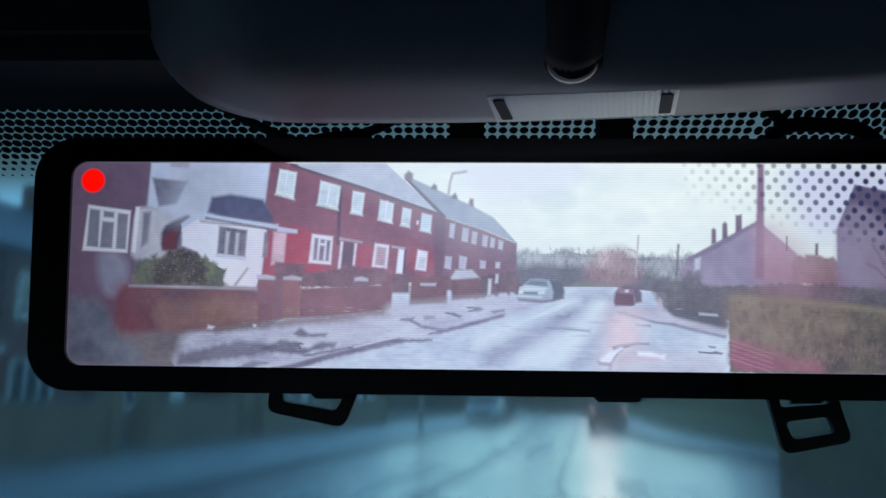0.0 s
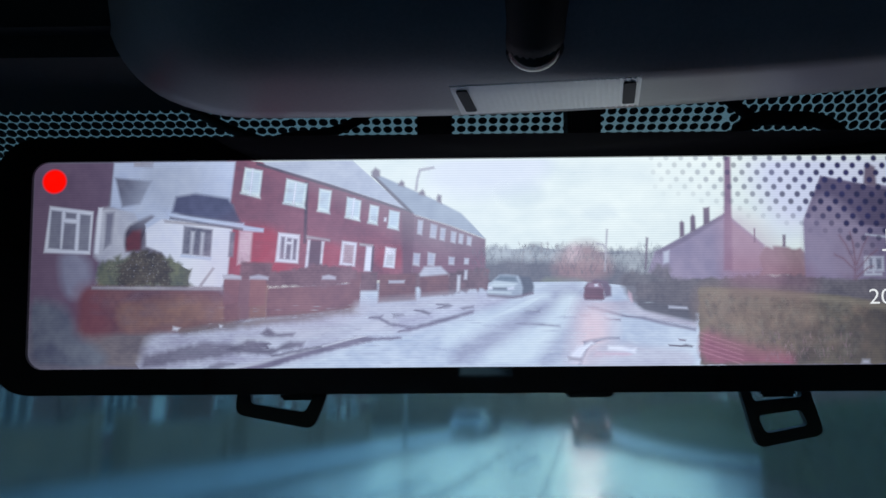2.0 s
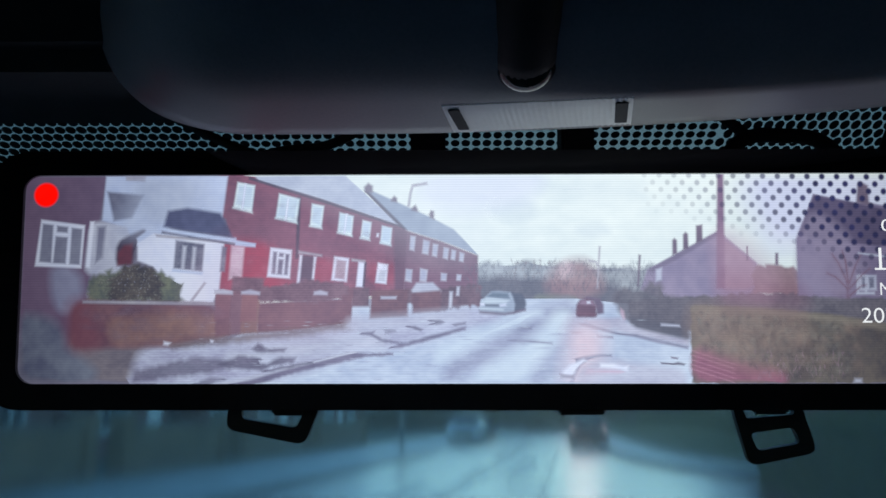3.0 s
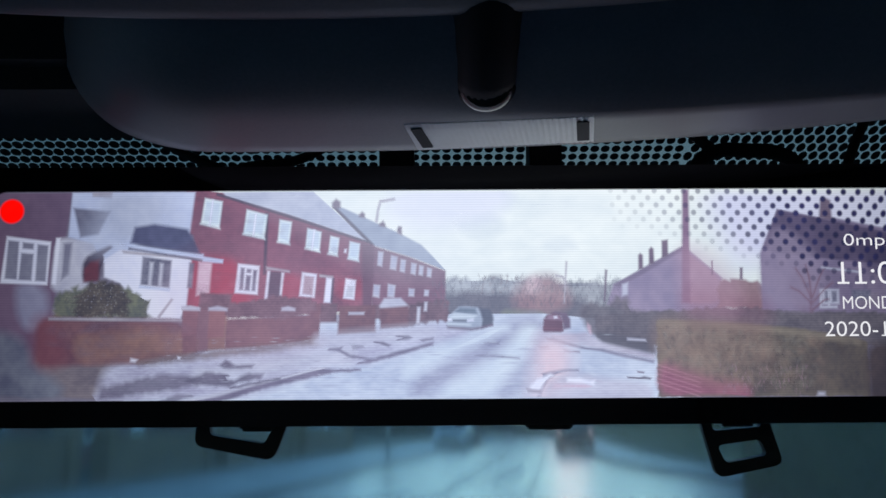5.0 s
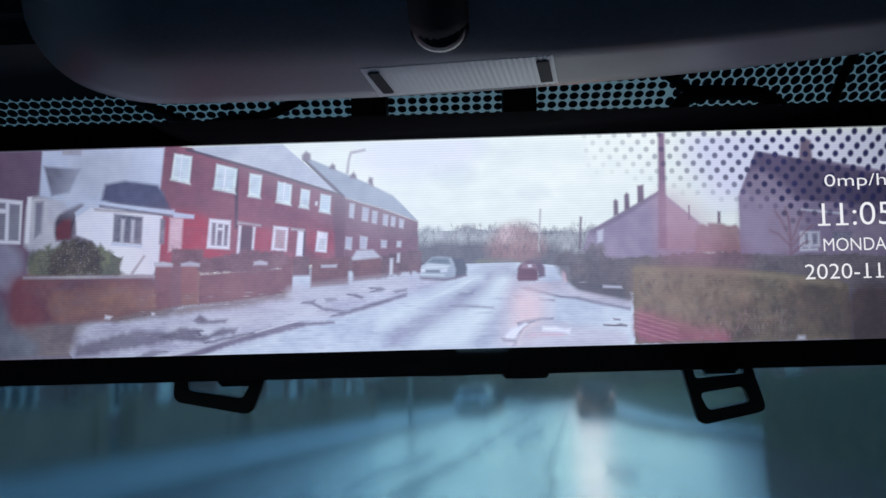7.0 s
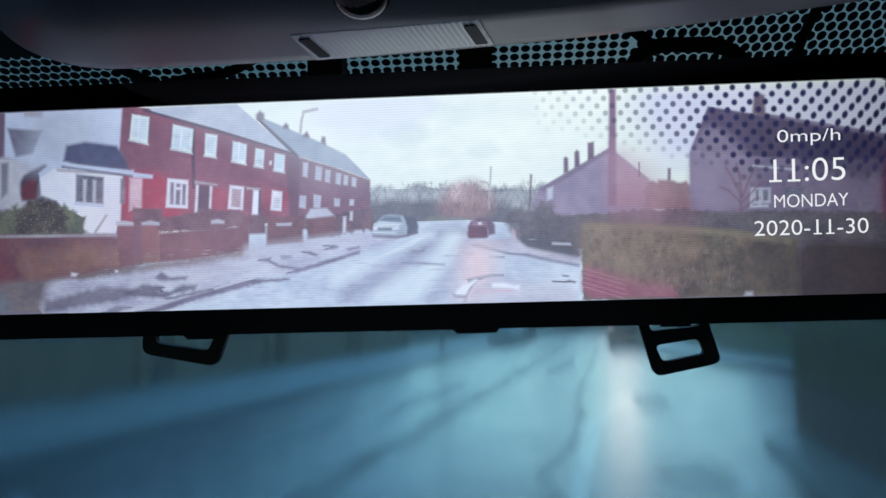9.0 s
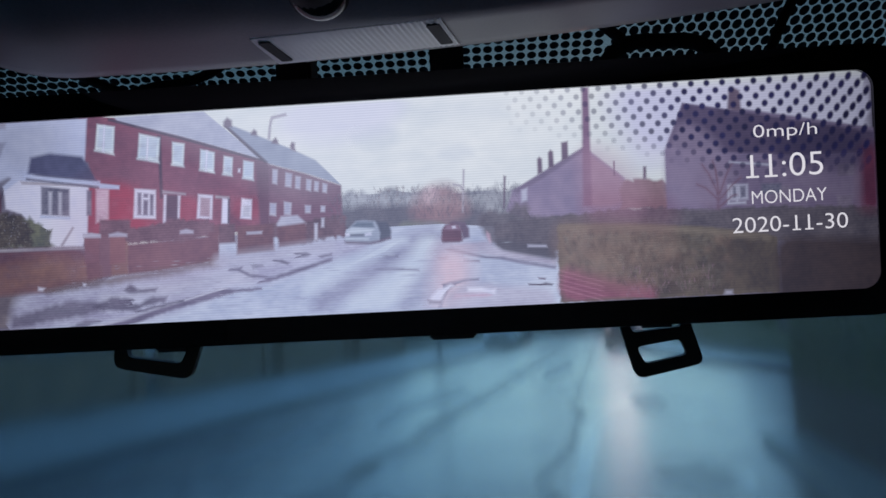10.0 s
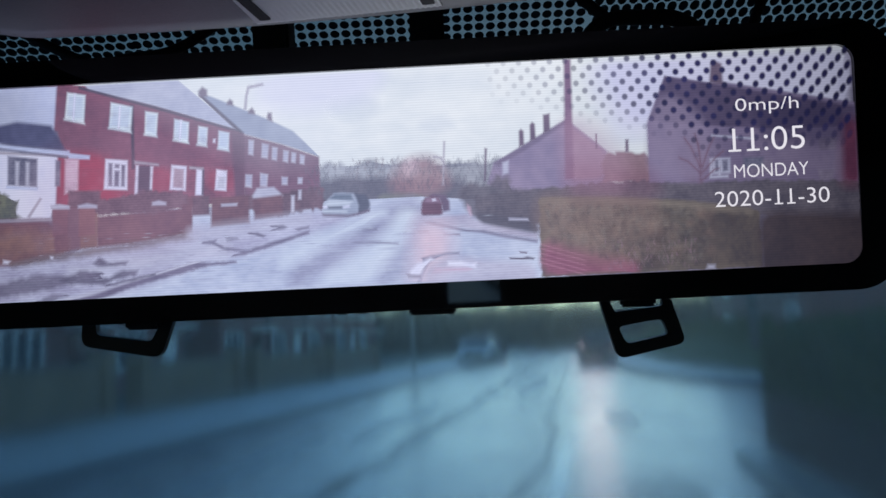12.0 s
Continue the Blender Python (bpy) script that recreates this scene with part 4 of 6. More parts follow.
def shape(name, mat, soft, pts, rag=0.0, full=1.0):
    """One flat area of the picture, in millimetres of the screen, with an edge that fades over soft millimetres."""
    LAYER[0] += 1
    y = -0.000004 * LAYER[0]
    soft = max(soft, 0.7) if soft > 0 else soft
    P = [Vector(p) for p in pts]
    if rag:
        fine = []
        for a, b in zip(P, P[1:] + P[:1]):
            steps = max(1, int((b - a).length / 0.9))
            fine += [a.lerp(b, i / steps) + Vector((RAG.uniform(-rag, rag), RAG.uniform(-rag, rag))) for i in range(steps)]
        P = fine
    area = sum(a.x * b.y - a.y * b.x for a, b in zip(P, P[1:] + P[:1]))
    if area < 0:
        P.reverse()
    k = len(P)
    bm = bmesh.new()
    fade = bm.verts.layers.float.new("fade")

    def put(p, f):
        v = bm.verts.new((min(140, max(-140, p.x)) / 1000, y, min(60, max(0, p.y)) / 1000))
        v[fade] = f
        return v
    if soft <= 0:
        bm.faces.new([put(p, 1.0) for p in P])
        return flat(name, mat, bm)
    if soft >= 1.5 and not rag:
        P = [Vector(q) for q in smooth_loop([tuple(p) for p in P], soft * 2, 3)]
        k = len(P)
    inn, outw = [], []
    for i in range(k):
        a, p, b = P[i - 1], P[i], P[(i + 1) % k]
        na = Vector(((p - a).y, -(p - a).x)).normalized()
        nb = Vector(((b - p).y, -(b - p).x)).normalized()
        nn = (na + nb)
        nn = nn / max(0.5, nn.length_squared / 2) if nn.length > 1e-6 else na
        lim = 0.45 * min((p - a).length, (b - p).length) + 0.15
        d = min(soft / 2, lim)
        inn.append(put(p - nn * d, full))
        outw.append(put(p + nn * soft / 2, 0.0))
    bm.faces.new(inn)
    for i in range(k):
        try:
            bm.faces.new((inn[i], inn[(i + 1) % k], outw[(i + 1) % k], outw[i]))
        except ValueError:
            pass
    bmesh.ops.triangulate(bm, faces=[f for f in bm.faces if len(f.verts) > 4])
    return flat(name, mat, bm)


shape("base", "base", 0, [(-140.0, 0.0), (140.0, 0.0), (140.0, 60.0), (-140.0, 60.0)])
shape("sky", "sky", 0, [(-80.0, 20.0), (128.0, 20.0), (139.0, 60.0), (-80.0, 60.0)])
shape("sky_lavender", "skylav", 16, [(69.6, 60.0), (140.0, 60.0), (140.0, 40.1), (87.8, 44.8), (78.4, 40.7)], full=0.9)
shape("treeline", "treesgrey", 2.2, [(-10.8, 32.0), (-8.3, 32.8), (-5.6, 34.5), (-2.7, 33.8), (0.4, 32.7), (3.5, 33.7), (6.0, 35.1), (8.3, 32.9), (11.4, 33.2), (15.1, 33.9), (16.8, 32.8), (19.3, 34.2), (21.8, 34.5), (24.1, 32.3), (28.4, 32.7), (32.1, 32.9), (35.7, 33.1), (38.7, 31.7), (41.2, 33.6), (44.1, 31.4), (43.3, 20.4), (19.1, 22.2), (5.7, 22.5), (-11.6, 19.8)], 0.5, full=0.85)
shape("tree_gap", "skygrey", 5, [(-6.4, 33.0), (-1.4, 33.4), (6.4, 31.6), (13.7, 31.9), (13.6, 29.7), (4.3, 29.3), (-5.3, 30.5)], full=0.35)
shape("treeline_low", "treeslow", 4, [(-9.1, 28.8), (-1.7, 29.4), (7.4, 29.7), (14.6, 28.1), (23.1, 28.0), (31.6, 27.1), (32.5, 21.9), (19.1, 22.3), (6.4, 23.5), (-9.1, 20.8)], 0.5, full=0.95)
shape("orange_thicket", "thicket", 7, [(13.6, 30.6), (17.5, 33.5), (22.4, 34.1), (25.2, 31.1), (26.8, 28.0), (23.0, 25.2), (14.5, 25.4), (12.8, 27.6)], full=0.75)
shape("glow_between_trees", "thicketlight", 4, [(15.6, 32.4), (17.2, 34.0), (18.7, 33.1), (18.5, 31.0), (16.1, 30.5)], full=0.7)
shape("far_grass", "fargrass", 2, [(8.9, 25.0), (14.4, 25.2), (19.9, 24.2), (20.3, 22.5), (13.0, 23.0), (7.6, 23.6)], full=0.7)
shape("far_road", "sheen", 1.5, [(6.1, 22.8), (8.9, 23.2), (19.4, 22.3), (19.9, 21.1), (6.8, 20.6)], full=0.9)
shape("far_lamp", "grey", 0.4, [(26.7, 39.1), (27.2, 39.0), (26.3, 26.9), (25.8, 26.9)], full=0.8)
shape("far_lamp_arm", "grey", 0.5, [(23.7, 35.2), (26.0, 34.8), (26.3, 33.5), (26.0, 33.4), (25.7, 34.3), (23.7, 34.7)], full=0.8)
shape("far_pole", "dark2", 0.5, [(38.1, 36.6), (38.7, 36.4), (37.9, 27.4), (37.5, 27.4)])
shape("cloud", "cloud", 5, [(-4.0, 50.5), (4.0, 52.5), (9.0, 50.0), (5.0, 47.0), (-2.0, 47.5)], full=0.5)
shape("cloud", "cloud", 4, [(20.0, 44.0), (27.0, 45.5), (30.0, 43.5), (24.0, 42.0)], full=0.45)
shape("cloud", "cloud", 8, [(8.0, 57.0), (30.0, 58.5), (40.0, 55.0), (22.0, 53.0)], full=0.35)
shape("cloud_light", "skylav", 10, [(-20.0, 60.0), (10.0, 60.0), (6.0, 54.0), (-14.0, 50.0), (-24.0, 54.0)], full=0.5)
shape("road", "road", 0, [(-100.0, 0.0), (60.0, 0.0), (60.0, 20.0), (20.0, 24.0), (-60.0, 24.0)])
shape("left_ground", "ground", 10, [(-140.0, 0.0), (-140.0, 20.8), (-121.6, 21.4), (-98.7, 10.9), (-101.9, 1.5), (-107.6, 0.0)])
shape("pavement", "pavement", 4, [(-105.2, 10.0), (-79.3, 13.3), (-39.5, 19.0), (-7.6, 21.2), (-1.1, 19.0), (-27.4, 11.0), (-39.5, 9.2), (-61.9, 2.1), (-72.4, 0.0), (-107.6, 0.0), (-107.6, -0.0)])
shape("terrace_wall", "brick", 0, [(-83.5, 60.0), (-76.7, 60.0), (-72.1, 59.6), (-30.8, 45.2), (-28.9, 44.2), (-29.5, 25.9), (-44.7, 24.3), (-70.7, 24.5), (-83.0, 27.2)])
shape("terrace_wall_glow", "brickred", 9, [(-82.3, 38.5), (-74.4, 39.1), (-68.3, 37.1), (-65.6, 27.0), (-72.5, 26.0), (-81.2, 27.2)], full=0.85)
shape("wall_upper", "mauvewall", 6, [(-82.0, 57.0), (-58.1, 57.4), (-27.1, 44.0), (-29.1, 35.5), (-49.5, 38.1), (-58.9, 39.8), (-73.1, 42.1), (-82.5, 44.5)], full=0.55)
shape("ground_floor_red", "brickred", 3, [(-75.6, 40.2), (-68.5, 39.3), (-69.3, 28.8), (-76.8, 30.0)], full=0.75)
shape("ground_floor_red", "brickred", 3, [(-56.0, 35.7), (-49.3, 34.9), (-50.3, 28.7), (-56.3, 29.3)], full=0.6)
shape("ground_floor_red", "brickred", 2.5, [(-75.2, 31.5), (-59.5, 28.3), (-59.9, 25.7), (-75.4, 26.8)], full=0.45)
shape("ground_floor_red", "brickred", 2.5, [(-39.4, 34.4), (-30.7, 34.0), (-31.8, 28.5), (-39.7, 28.9)], full=0.35)
shape("terrace_roof", "roof", 0.4, [(-72.9, 59.8), (-66.5, 60.0), (-46.6, 60.0), (-30.6, 45.2), (-53.5, 53.0), (-72.0, 58.4)])
shape("eave", "dark", 0.4, [(-74.7, 59.8), (-53.5, 53.0), (-30.6, 45.2), (-30.8, 44.7), (-53.5, 52.2), (-74.7, 58.9)])
shape("rear_roof", "roof2", 0.4, [(-41.3, 56.1), (-37.8, 55.0), (-22.0, 47.8), (-15.1, 44.1), (-8.1, 36.6), (-18.6, 40.6), (-28.9, 43.9)])
shape("rear_verge", "dark", 0.6, [(-41.3, 55.6), (-39.9, 55.3), (-28.9, 44.4), (-29.5, 43.7)])
shape("rear_wall", "brick2", 0.6, [(-29.6, 44.0), (-18.6, 40.6), (-8.1, 36.5), (-8.2, 26.6), (-18.8, 23.2), (-29.6, 24.1)])
shape("rear_wall_shade", "brick2d", 1, [(-32.5, 45.1), (-28.9, 43.9), (-29.5, 26.7), (-32.1, 25.9)])
shape("chimney", "dark2", 0.9, [(-41.1, 56.5), (-39.9, 57.7), (-38.6, 56.8), (-38.6, 54.9), (-40.8, 54.9)])
shape("chimney", "dark2", 0.8, [(-33.2, 53.0), (-32.3, 53.9), (-31.5, 53.2), (-31.5, 52.0), (-33.2, 52.3)])
shape("chimney", "dark2", 0.8, [(-27.3, 50.3), (-26.2, 51.2), (-25.5, 50.1), (-25.5, 49.2), (-27.3, 49.6)])
shape("chimney", "dark2", 0.8, [(-22.2, 48.5), (-21.7, 49.6), (-20.8, 49.4), (-20.7, 46.9), (-22.0, 47.5)])
shape("lamp_post", "grey", 0.4, [(-28.5, 50.8), (-27.9, 54.7), (-27.2, 57.2), (-22.9, 57.9), (-22.7, 57.2), (-26.7, 56.5), (-27.3, 54.6), (-27.8, 50.6)])
shape("downpipe", "dark", 0.4, [(-60.4, 53.7), (-59.5, 53.5), (-59.9, 35.7), (-60.8, 35.7)])
shape("post", "brick2d", 0.4, [(-29.9, 43.3), (-28.9, 43.1), (-29.8, 26.7), (-31.0, 26.7)])
shape("window_upper", "glass", 0.4, [(-78.0, 58.1), (-72.9, 57.1), (-73.7, 49.2), (-79.1, 50.6)])
shape("window_glass", "glassblue", 0.5, [(-77.5, 57.1), (-73.7, 56.4), (-74.2, 50.5), (-78.3, 51.6)], full=0.75)
shape("window_sill", "glass", 0.7, [(-79.4, 50.8), (-73.4, 49.3), (-73.4, 48.8), (-79.4, 50.3)], full=0.45)
shape("window_upper", "glass", 0.4, [(-65.8, 54.7), (-59.8, 53.1), (-60.6, 46.1), (-66.7, 47.5)])
shape("window_glass", "glassblue", 0.5, [(-65.1, 53.7), (-60.7, 52.6), (-61.3, 47.4), (-65.9, 48.4)], full=0.75)
shape("window_sill", "glass", 0.7, [(-67.0, 47.7), (-60.3, 46.2), (-60.3, 45.7), (-67.0, 47.2)], full=0.45)
shape("window_upper", "glass", 0.4, [(-56.2, 51.7), (-52.7, 51.0), (-53.4, 44.5), (-56.7, 45.2)])
shape("window_glass", "glassblue", 0.5, [(-55.8, 50.9), (-53.3, 50.4), (-53.8, 45.6), (-56.2, 46.2)], full=0.75)
shape("window_sill", "glass", 0.7, [(-57.0, 45.4), (-53.1, 44.7), (-53.1, 44.1), (-57.0, 44.9)], full=0.45)
shape("window_upper", "glass", 0.4, [(-48.1, 49.1), (-44.1, 48.0), (-44.6, 42.2), (-48.7, 43.2)])
shape("window_glass", "glassblue", 0.5, [(-47.6, 48.4), (-44.7, 47.6), (-45.0, 43.3), (-48.1, 44.0)], full=0.75)
shape("window_sill", "glass", 0.7, [(-48.9, 43.4), (-44.3, 42.4), (-44.3, 41.9), (-48.9, 42.9)], full=0.45)
shape("window_upper", "glass", 0.4, [(-41.4, 46.8), (-38.9, 46.2), (-39.4, 41.0), (-42.0, 41.7)])
shape("window_glass", "glassblue", 0.5, [(-41.2, 46.2), (-39.3, 45.8), (-39.7, 42.0), (-41.6, 42.4)], full=0.75)
shape("window_sill", "glass", 0.7, [(-42.3, 41.8), (-39.2, 41.2), (-39.2, 40.7), (-42.3, 41.3)], full=0.45)
shape("window_upper", "glass", 0.4, [(-35.8, 45.2), (-32.9, 44.5), (-33.3, 39.5), (-36.3, 40.2)])
shape("window_glass", "glassblue", 0.5, [(-35.4, 44.7), (-33.3, 44.1), (-33.7, 40.4), (-35.8, 40.9)], full=0.75)
shape("window_sill", "glass", 0.7, [(-36.5, 40.4), (-33.1, 39.7), (-33.1, 39.1), (-36.5, 39.9)], full=0.45)
shape("window_far", "glass2", 0.4, [(-27.5, 42.2), (-26.1, 42.0), (-26.5, 37.8), (-27.8, 38.2)])
shape("window_glass", "glassdim", 0.5, [(-27.4, 41.9), (-26.4, 41.6), (-26.6, 38.6), (-27.6, 38.9)], full=0.75)
shape("window_far", "glass2", 0.4, [(-23.8, 41.1), (-22.0, 40.6), (-22.5, 36.7), (-24.2, 37.1)])
shape("window_glass", "glassdim", 0.5, [(-23.7, 40.6), (-22.3, 40.3), (-22.6, 37.5), (-23.9, 37.7)], full=0.75)
shape("window_far", "glass2", 0.4, [(-21.0, 39.9), (-19.6, 39.6), (-20.0, 36.0), (-21.3, 36.4)])
shape("window_glass", "glassdim", 0.5, [(-20.8, 39.5), (-19.8, 39.4), (-20.0, 36.7), (-21.1, 37.0)], full=0.75)
shape("window_far", "glass2", 0.4, [(-17.9, 38.8), (-16.5, 38.5), (-16.9, 35.3), (-18.2, 35.8)])
shape("window_glass", "glassdim", 0.5, [(-17.8, 38.6), (-16.8, 38.3), (-17.0, 35.9), (-18.0, 36.3)], full=0.75)
shape("window_far", "glass2", 0.4, [(-15.6, 38.1), (-14.5, 37.8), (-14.8, 35.1), (-15.9, 35.4)])
shape("window_glass", "glassdim", 0.5, [(-15.5, 37.9), (-14.6, 37.7), (-14.8, 35.7), (-15.7, 35.9)], full=0.75)
shape("window_far", "glass2", 0.4, [(-13.3, 37.4), (-12.1, 37.0), (-12.4, 34.6), (-13.5, 34.9)])
shape("window_glass", "glassdim", 0.5, [(-13.2, 37.2), (-12.3, 36.9), (-12.5, 35.1), (-13.3, 35.3)], full=0.75)
shape("window_lower", "white", 0.4, [(-68.0, 38.9), (-61.8, 38.2), (-62.3, 29.9), (-68.9, 30.4)])
shape("pane", "pane", 0.3, [(-67.2, 37.7), (-66.1, 37.6), (-66.5, 31.2), (-67.6, 31.3)])
shape("pane", "pane", 0.3, [(-65.4, 37.4), (-64.1, 37.2), (-64.3, 36.1), (-65.6, 36.3)])
shape("pane", "pane", 0.3, [(-65.6, 35.6), (-64.2, 35.4), (-64.6, 31.0), (-66.0, 31.1)])
shape("pane", "pane", 0.3, [(-63.6, 37.1), (-62.5, 36.9), (-63.0, 30.9), (-64.0, 31.0)])
shape("canopy", "grey", 0.4, [(-59.9, 38.0), (-53.1, 36.8), (-53.1, 36.2), (-59.9, 37.1)])
shape("doorway", "dark", 0.6, [(-58.9, 36.7), (-55.0, 36.3), (-55.7, 28.0), (-59.8, 28.3)])
shape("door_frame", "white", 0.4, [(-59.5, 36.7), (-58.8, 36.6), (-59.5, 28.2), (-60.3, 28.3)])
shape("door_frame", "white", 0.4, [(-55.4, 36.2), (-54.7, 36.1), (-55.4, 29.5), (-55.9, 29.6)])
shape("window_lower", "white", 0.4, [(-49.5, 36.3), (-45.3, 35.7), (-45.9, 28.9), (-50.3, 29.4)])
shape("pane", "curtainpink", 0.5, [(-48.8, 35.3), (-46.0, 35.0), (-46.5, 29.6), (-49.4, 30.0)])
shape("canopy", "grey", 0.4, [(-44.5, 35.6), (-40.6, 35.1), (-40.6, 34.5), (-44.5, 34.9)])
shape("door_white", "white", 0.4, [(-42.5, 34.7), (-40.7, 34.4), (-41.2, 27.3), (-43.2, 27.5)])
shape("window_lower", "white", 0.4, [(-36.9, 34.4), (-34.0, 33.9), (-34.5, 28.3), (-37.6, 28.7)])
shape("pane", "glass2", 0.5, [(-36.5, 32.4), (-34.5, 32.2), (-34.8, 28.9), (-37.1, 29.1)])
shape("window_far", "glass2", 0.4, [(-28.8, 32.6), (-27.0, 32.4), (-27.3, 28.8), (-29.1, 29.2)])
shape("window_glass", "glassdim", 0.5, [(-28.7, 32.3), (-27.3, 32.1), (-27.5, 29.5), (-28.8, 29.8)], full=0.75)
shape("window_far", "glass2", 0.4, [(-24.7, 32.8), (-22.6, 32.3), (-23.0, 28.8), (-24.9, 29.0)])
shape("window_glass", "glassdim", 0.5, [(-24.5, 32.4), (-22.9, 32.1), (-23.2, 29.5), (-24.7, 29.6)], full=0.75)
shape("window_far", "glass2", 0.6, [(-18.7, 31.4), (-17.1, 31.2), (-17.3, 29.1), (-18.8, 29.2)])
shape("window_glass", "glassdim", 0.5, [(-18.5, 31.2), (-17.4, 31.1), (-17.5, 29.6), (-18.6, 29.7)], full=0.75)
shape("window_far", "glass2", 0.6, [(-14.2, 30.9), (-13.0, 30.8), (-13.2, 29.2), (-14.3, 29.3)])
shape("window_glass", "glassdim", 0.5, [(-14.0, 30.9), (-13.1, 30.8), (-13.2, 29.6), (-14.1, 29.6)], full=0.75)
shape("garden_dark", "yardark", 0.8, [(-30.8, 26.7), (-18.7, 27.1), (-7.5, 28.3), (-7.1, 22.2), (-18.8, 20.6), (-30.9, 23.3)], 0.5)
shape("van", "white2", 0.8, [(-27.2, 26.5), (-25.8, 28.6), (-21.1, 28.7), (-18.7, 26.3), (-19.1, 25.6), (-27.0, 25.7)])
shape("garden_dark", "yardark", 0.8, [(-71.6, 26.6), (-57.8, 29.4), (-47.1, 28.8), (-44.7, 26.9), (-46.0, 24.1), (-71.2, 23.2)], 0.5)
shape("gate", "yardark", 0.9, [(-44.4, 27.2), (-39.2, 27.3), (-39.3, 21.8), (-44.5, 21.8)])
shape("low_wall", "brickwall", 0.9, [(-71.6, 22.9), (-46.4, 24.1), (-44.9, 16.9), (-62.0, 14.9), (-71.5, 14.3)])
shape("pillar", "orange", 0.6, [(-76.0, 26.1), (-70.8, 25.9), (-71.3, 14.4), (-76.9, 14.0)])
shape("pillar_cap", "white2", 0.4, [(-76.2, 26.8), (-70.6, 26.4), (-70.7, 25.7), (-76.2, 26.0)])
shape("pillar", "brickwall", 0.6, [(-54.9, 26.1), (-51.5, 25.9), (-51.9, 17.8), (-55.1, 17.9)])
shape("pillar_cap", "white2", 0.4, [(-55.0, 26.6), (-51.3, 26.3), (-51.4, 25.7), (-55.0, 25.9)])
shape("pillar", "brickwall", 0.6, [(-47.0, 27.4), (-43.9, 27.0), (-44.5, 17.2), (-47.6, 16.9)])
shape("low_wall", "brickwall", 0.9, [(-38.8, 26.5), (-28.2, 26.7), (-28.3, 18.9), (-39.2, 18.3)])
shape("low_wall", "brickwall", 0.9, [(-27.2, 25.7), (-18.7, 26.5), (-18.9, 20.4), (-26.9, 19.8)])
shape("wall_cap", "white2", 0.6, [(-36.0, 24.7), (-31.5, 24.7), (-31.7, 24.0), (-36.0, 24.0)])
shape("gate_post", "white2", 0.4, [(-16.3, 26.1), (-15.4, 26.1), (-15.7, 21.3), (-16.6, 21.3)])
shape("post_low", "white2", 0.4, [(-14.2, 27.5), (-13.4, 27.5), (-13.6, 24.9), (-14.4, 24.9)])
shape("side_house", "mauve", 1, [(-140.0, 20.9), (-140.0, 60.0), (-116.2, 60.0), (-117.8, 46.8), (-121.6, 21.4), (-125.6, 10.2), (-133.5, 12.0), (-139.5, 10.3)])
shape("left_shadow", "bluegrey", 5, [(-140.0, 0.0), (-140.0, 20.4), (-129.3, 17.1), (-125.6, 10.2), (-116.7, 2.4), (-123.1, 0.0)])
shape("left_light", "bluelight", 4, [(-131.6, 33.7), (-122.8, 31.9), (-122.5, 23.1), (-126.8, 19.7), (-130.4, 24.1)])
shape("window_frame", "white", 0.6, [(-134.9, 47.2), (-122.1, 45.5), (-122.7, 33.0), (-136.2, 33.6)])
shape("pane", "pane2", 0.4, [(-134.4, 46.0), (-131.3, 45.6), (-131.5, 34.6), (-135.0, 34.9)])
shape("pane", "pane2", 0.4, [(-130.2, 45.4), (-127.0, 45.0), (-127.1, 43.3), (-130.2, 43.6)])
shape("pane", "pane2", 0.4, [(-130.5, 42.3), (-127.0, 42.0), (-127.3, 34.3), (-131.0, 34.5)])
shape("pane", "pane2", 0.4, [(-125.9, 44.8), (-122.8, 44.4), (-123.2, 34.0), (-126.2, 34.2)])
shape("porch_side", "white2", 1.5, [(-120.4, 46.8), (-107.4, 45.8), (-109.8, 36.1), (-111.4, 30.9), (-121.9, 31.0), (-121.1, 40.6)])
shape("porch_post", "white", 0.6, [(-120.6, 46.6), (-119.4, 46.6), (-120.2, 33.1), (-121.4, 33.3)])
shape("porch_pane", "pane2", 1.2, [(-118.4, 45.0), (-116.0, 45.2), (-116.6, 36.2), (-118.7, 34.4)])
shape("porch_pane", "white2", 1.0, [(-114.9, 45.4), (-111.8, 45.1), (-112.1, 37.0), (-115.0, 34.4)])
shape("white_house", "white3", 0.8, [(-116.4, 60.0), (-80.8, 60.0), (-82.2, 47.3), (-88.0, 41.2), (-99.3, 39.5), (-107.2, 39.6), (-110.0, 44.9), (-117.1, 46.8)])
shape("haze", "bluehaze", 6, [(-105.1, 59.1), (-92.7, 57.2), (-92.5, 50.1), (-99.5, 45.7), (-106.6, 51.1)])
shape("attic_window", "grey", 0.6, [(-110.6, 60.0), (-104.9, 60.0), (-105.0, 58.2), (-110.5, 58.6)])
shape("bay_roof", "slate", 1, [(-115.9, 55.3), (-105.3, 54.3), (-108.5, 47.6), (-113.7, 46.7)])
shape("porch_roof", "slate", 1, [(-98.6, 44.8), (-92.5, 49.2), (-88.1, 49.3), (-81.2, 47.1), (-79.9, 41.5), (-96.8, 43.7)])
# the wet lens's haze over the porch, painted as a pale streak
shape("porch_haze", "white3", 1.5, [(-96.0, 48.3), (-89.9, 51.1), (-88.1, 50.6), (-92.5, 48.5), (-99.4, 43.5), (-101.2, 44.8)])
shape("doorway_dark", "dark", 1.5, [(-112.7, 37.3), (-112.2, 40.3), (-110.1, 42.0), (-104.9, 44.2), (-104.1, 43.2), (-107.2, 40.8), (-107.7, 34.1), (-112.4, 33.7)])
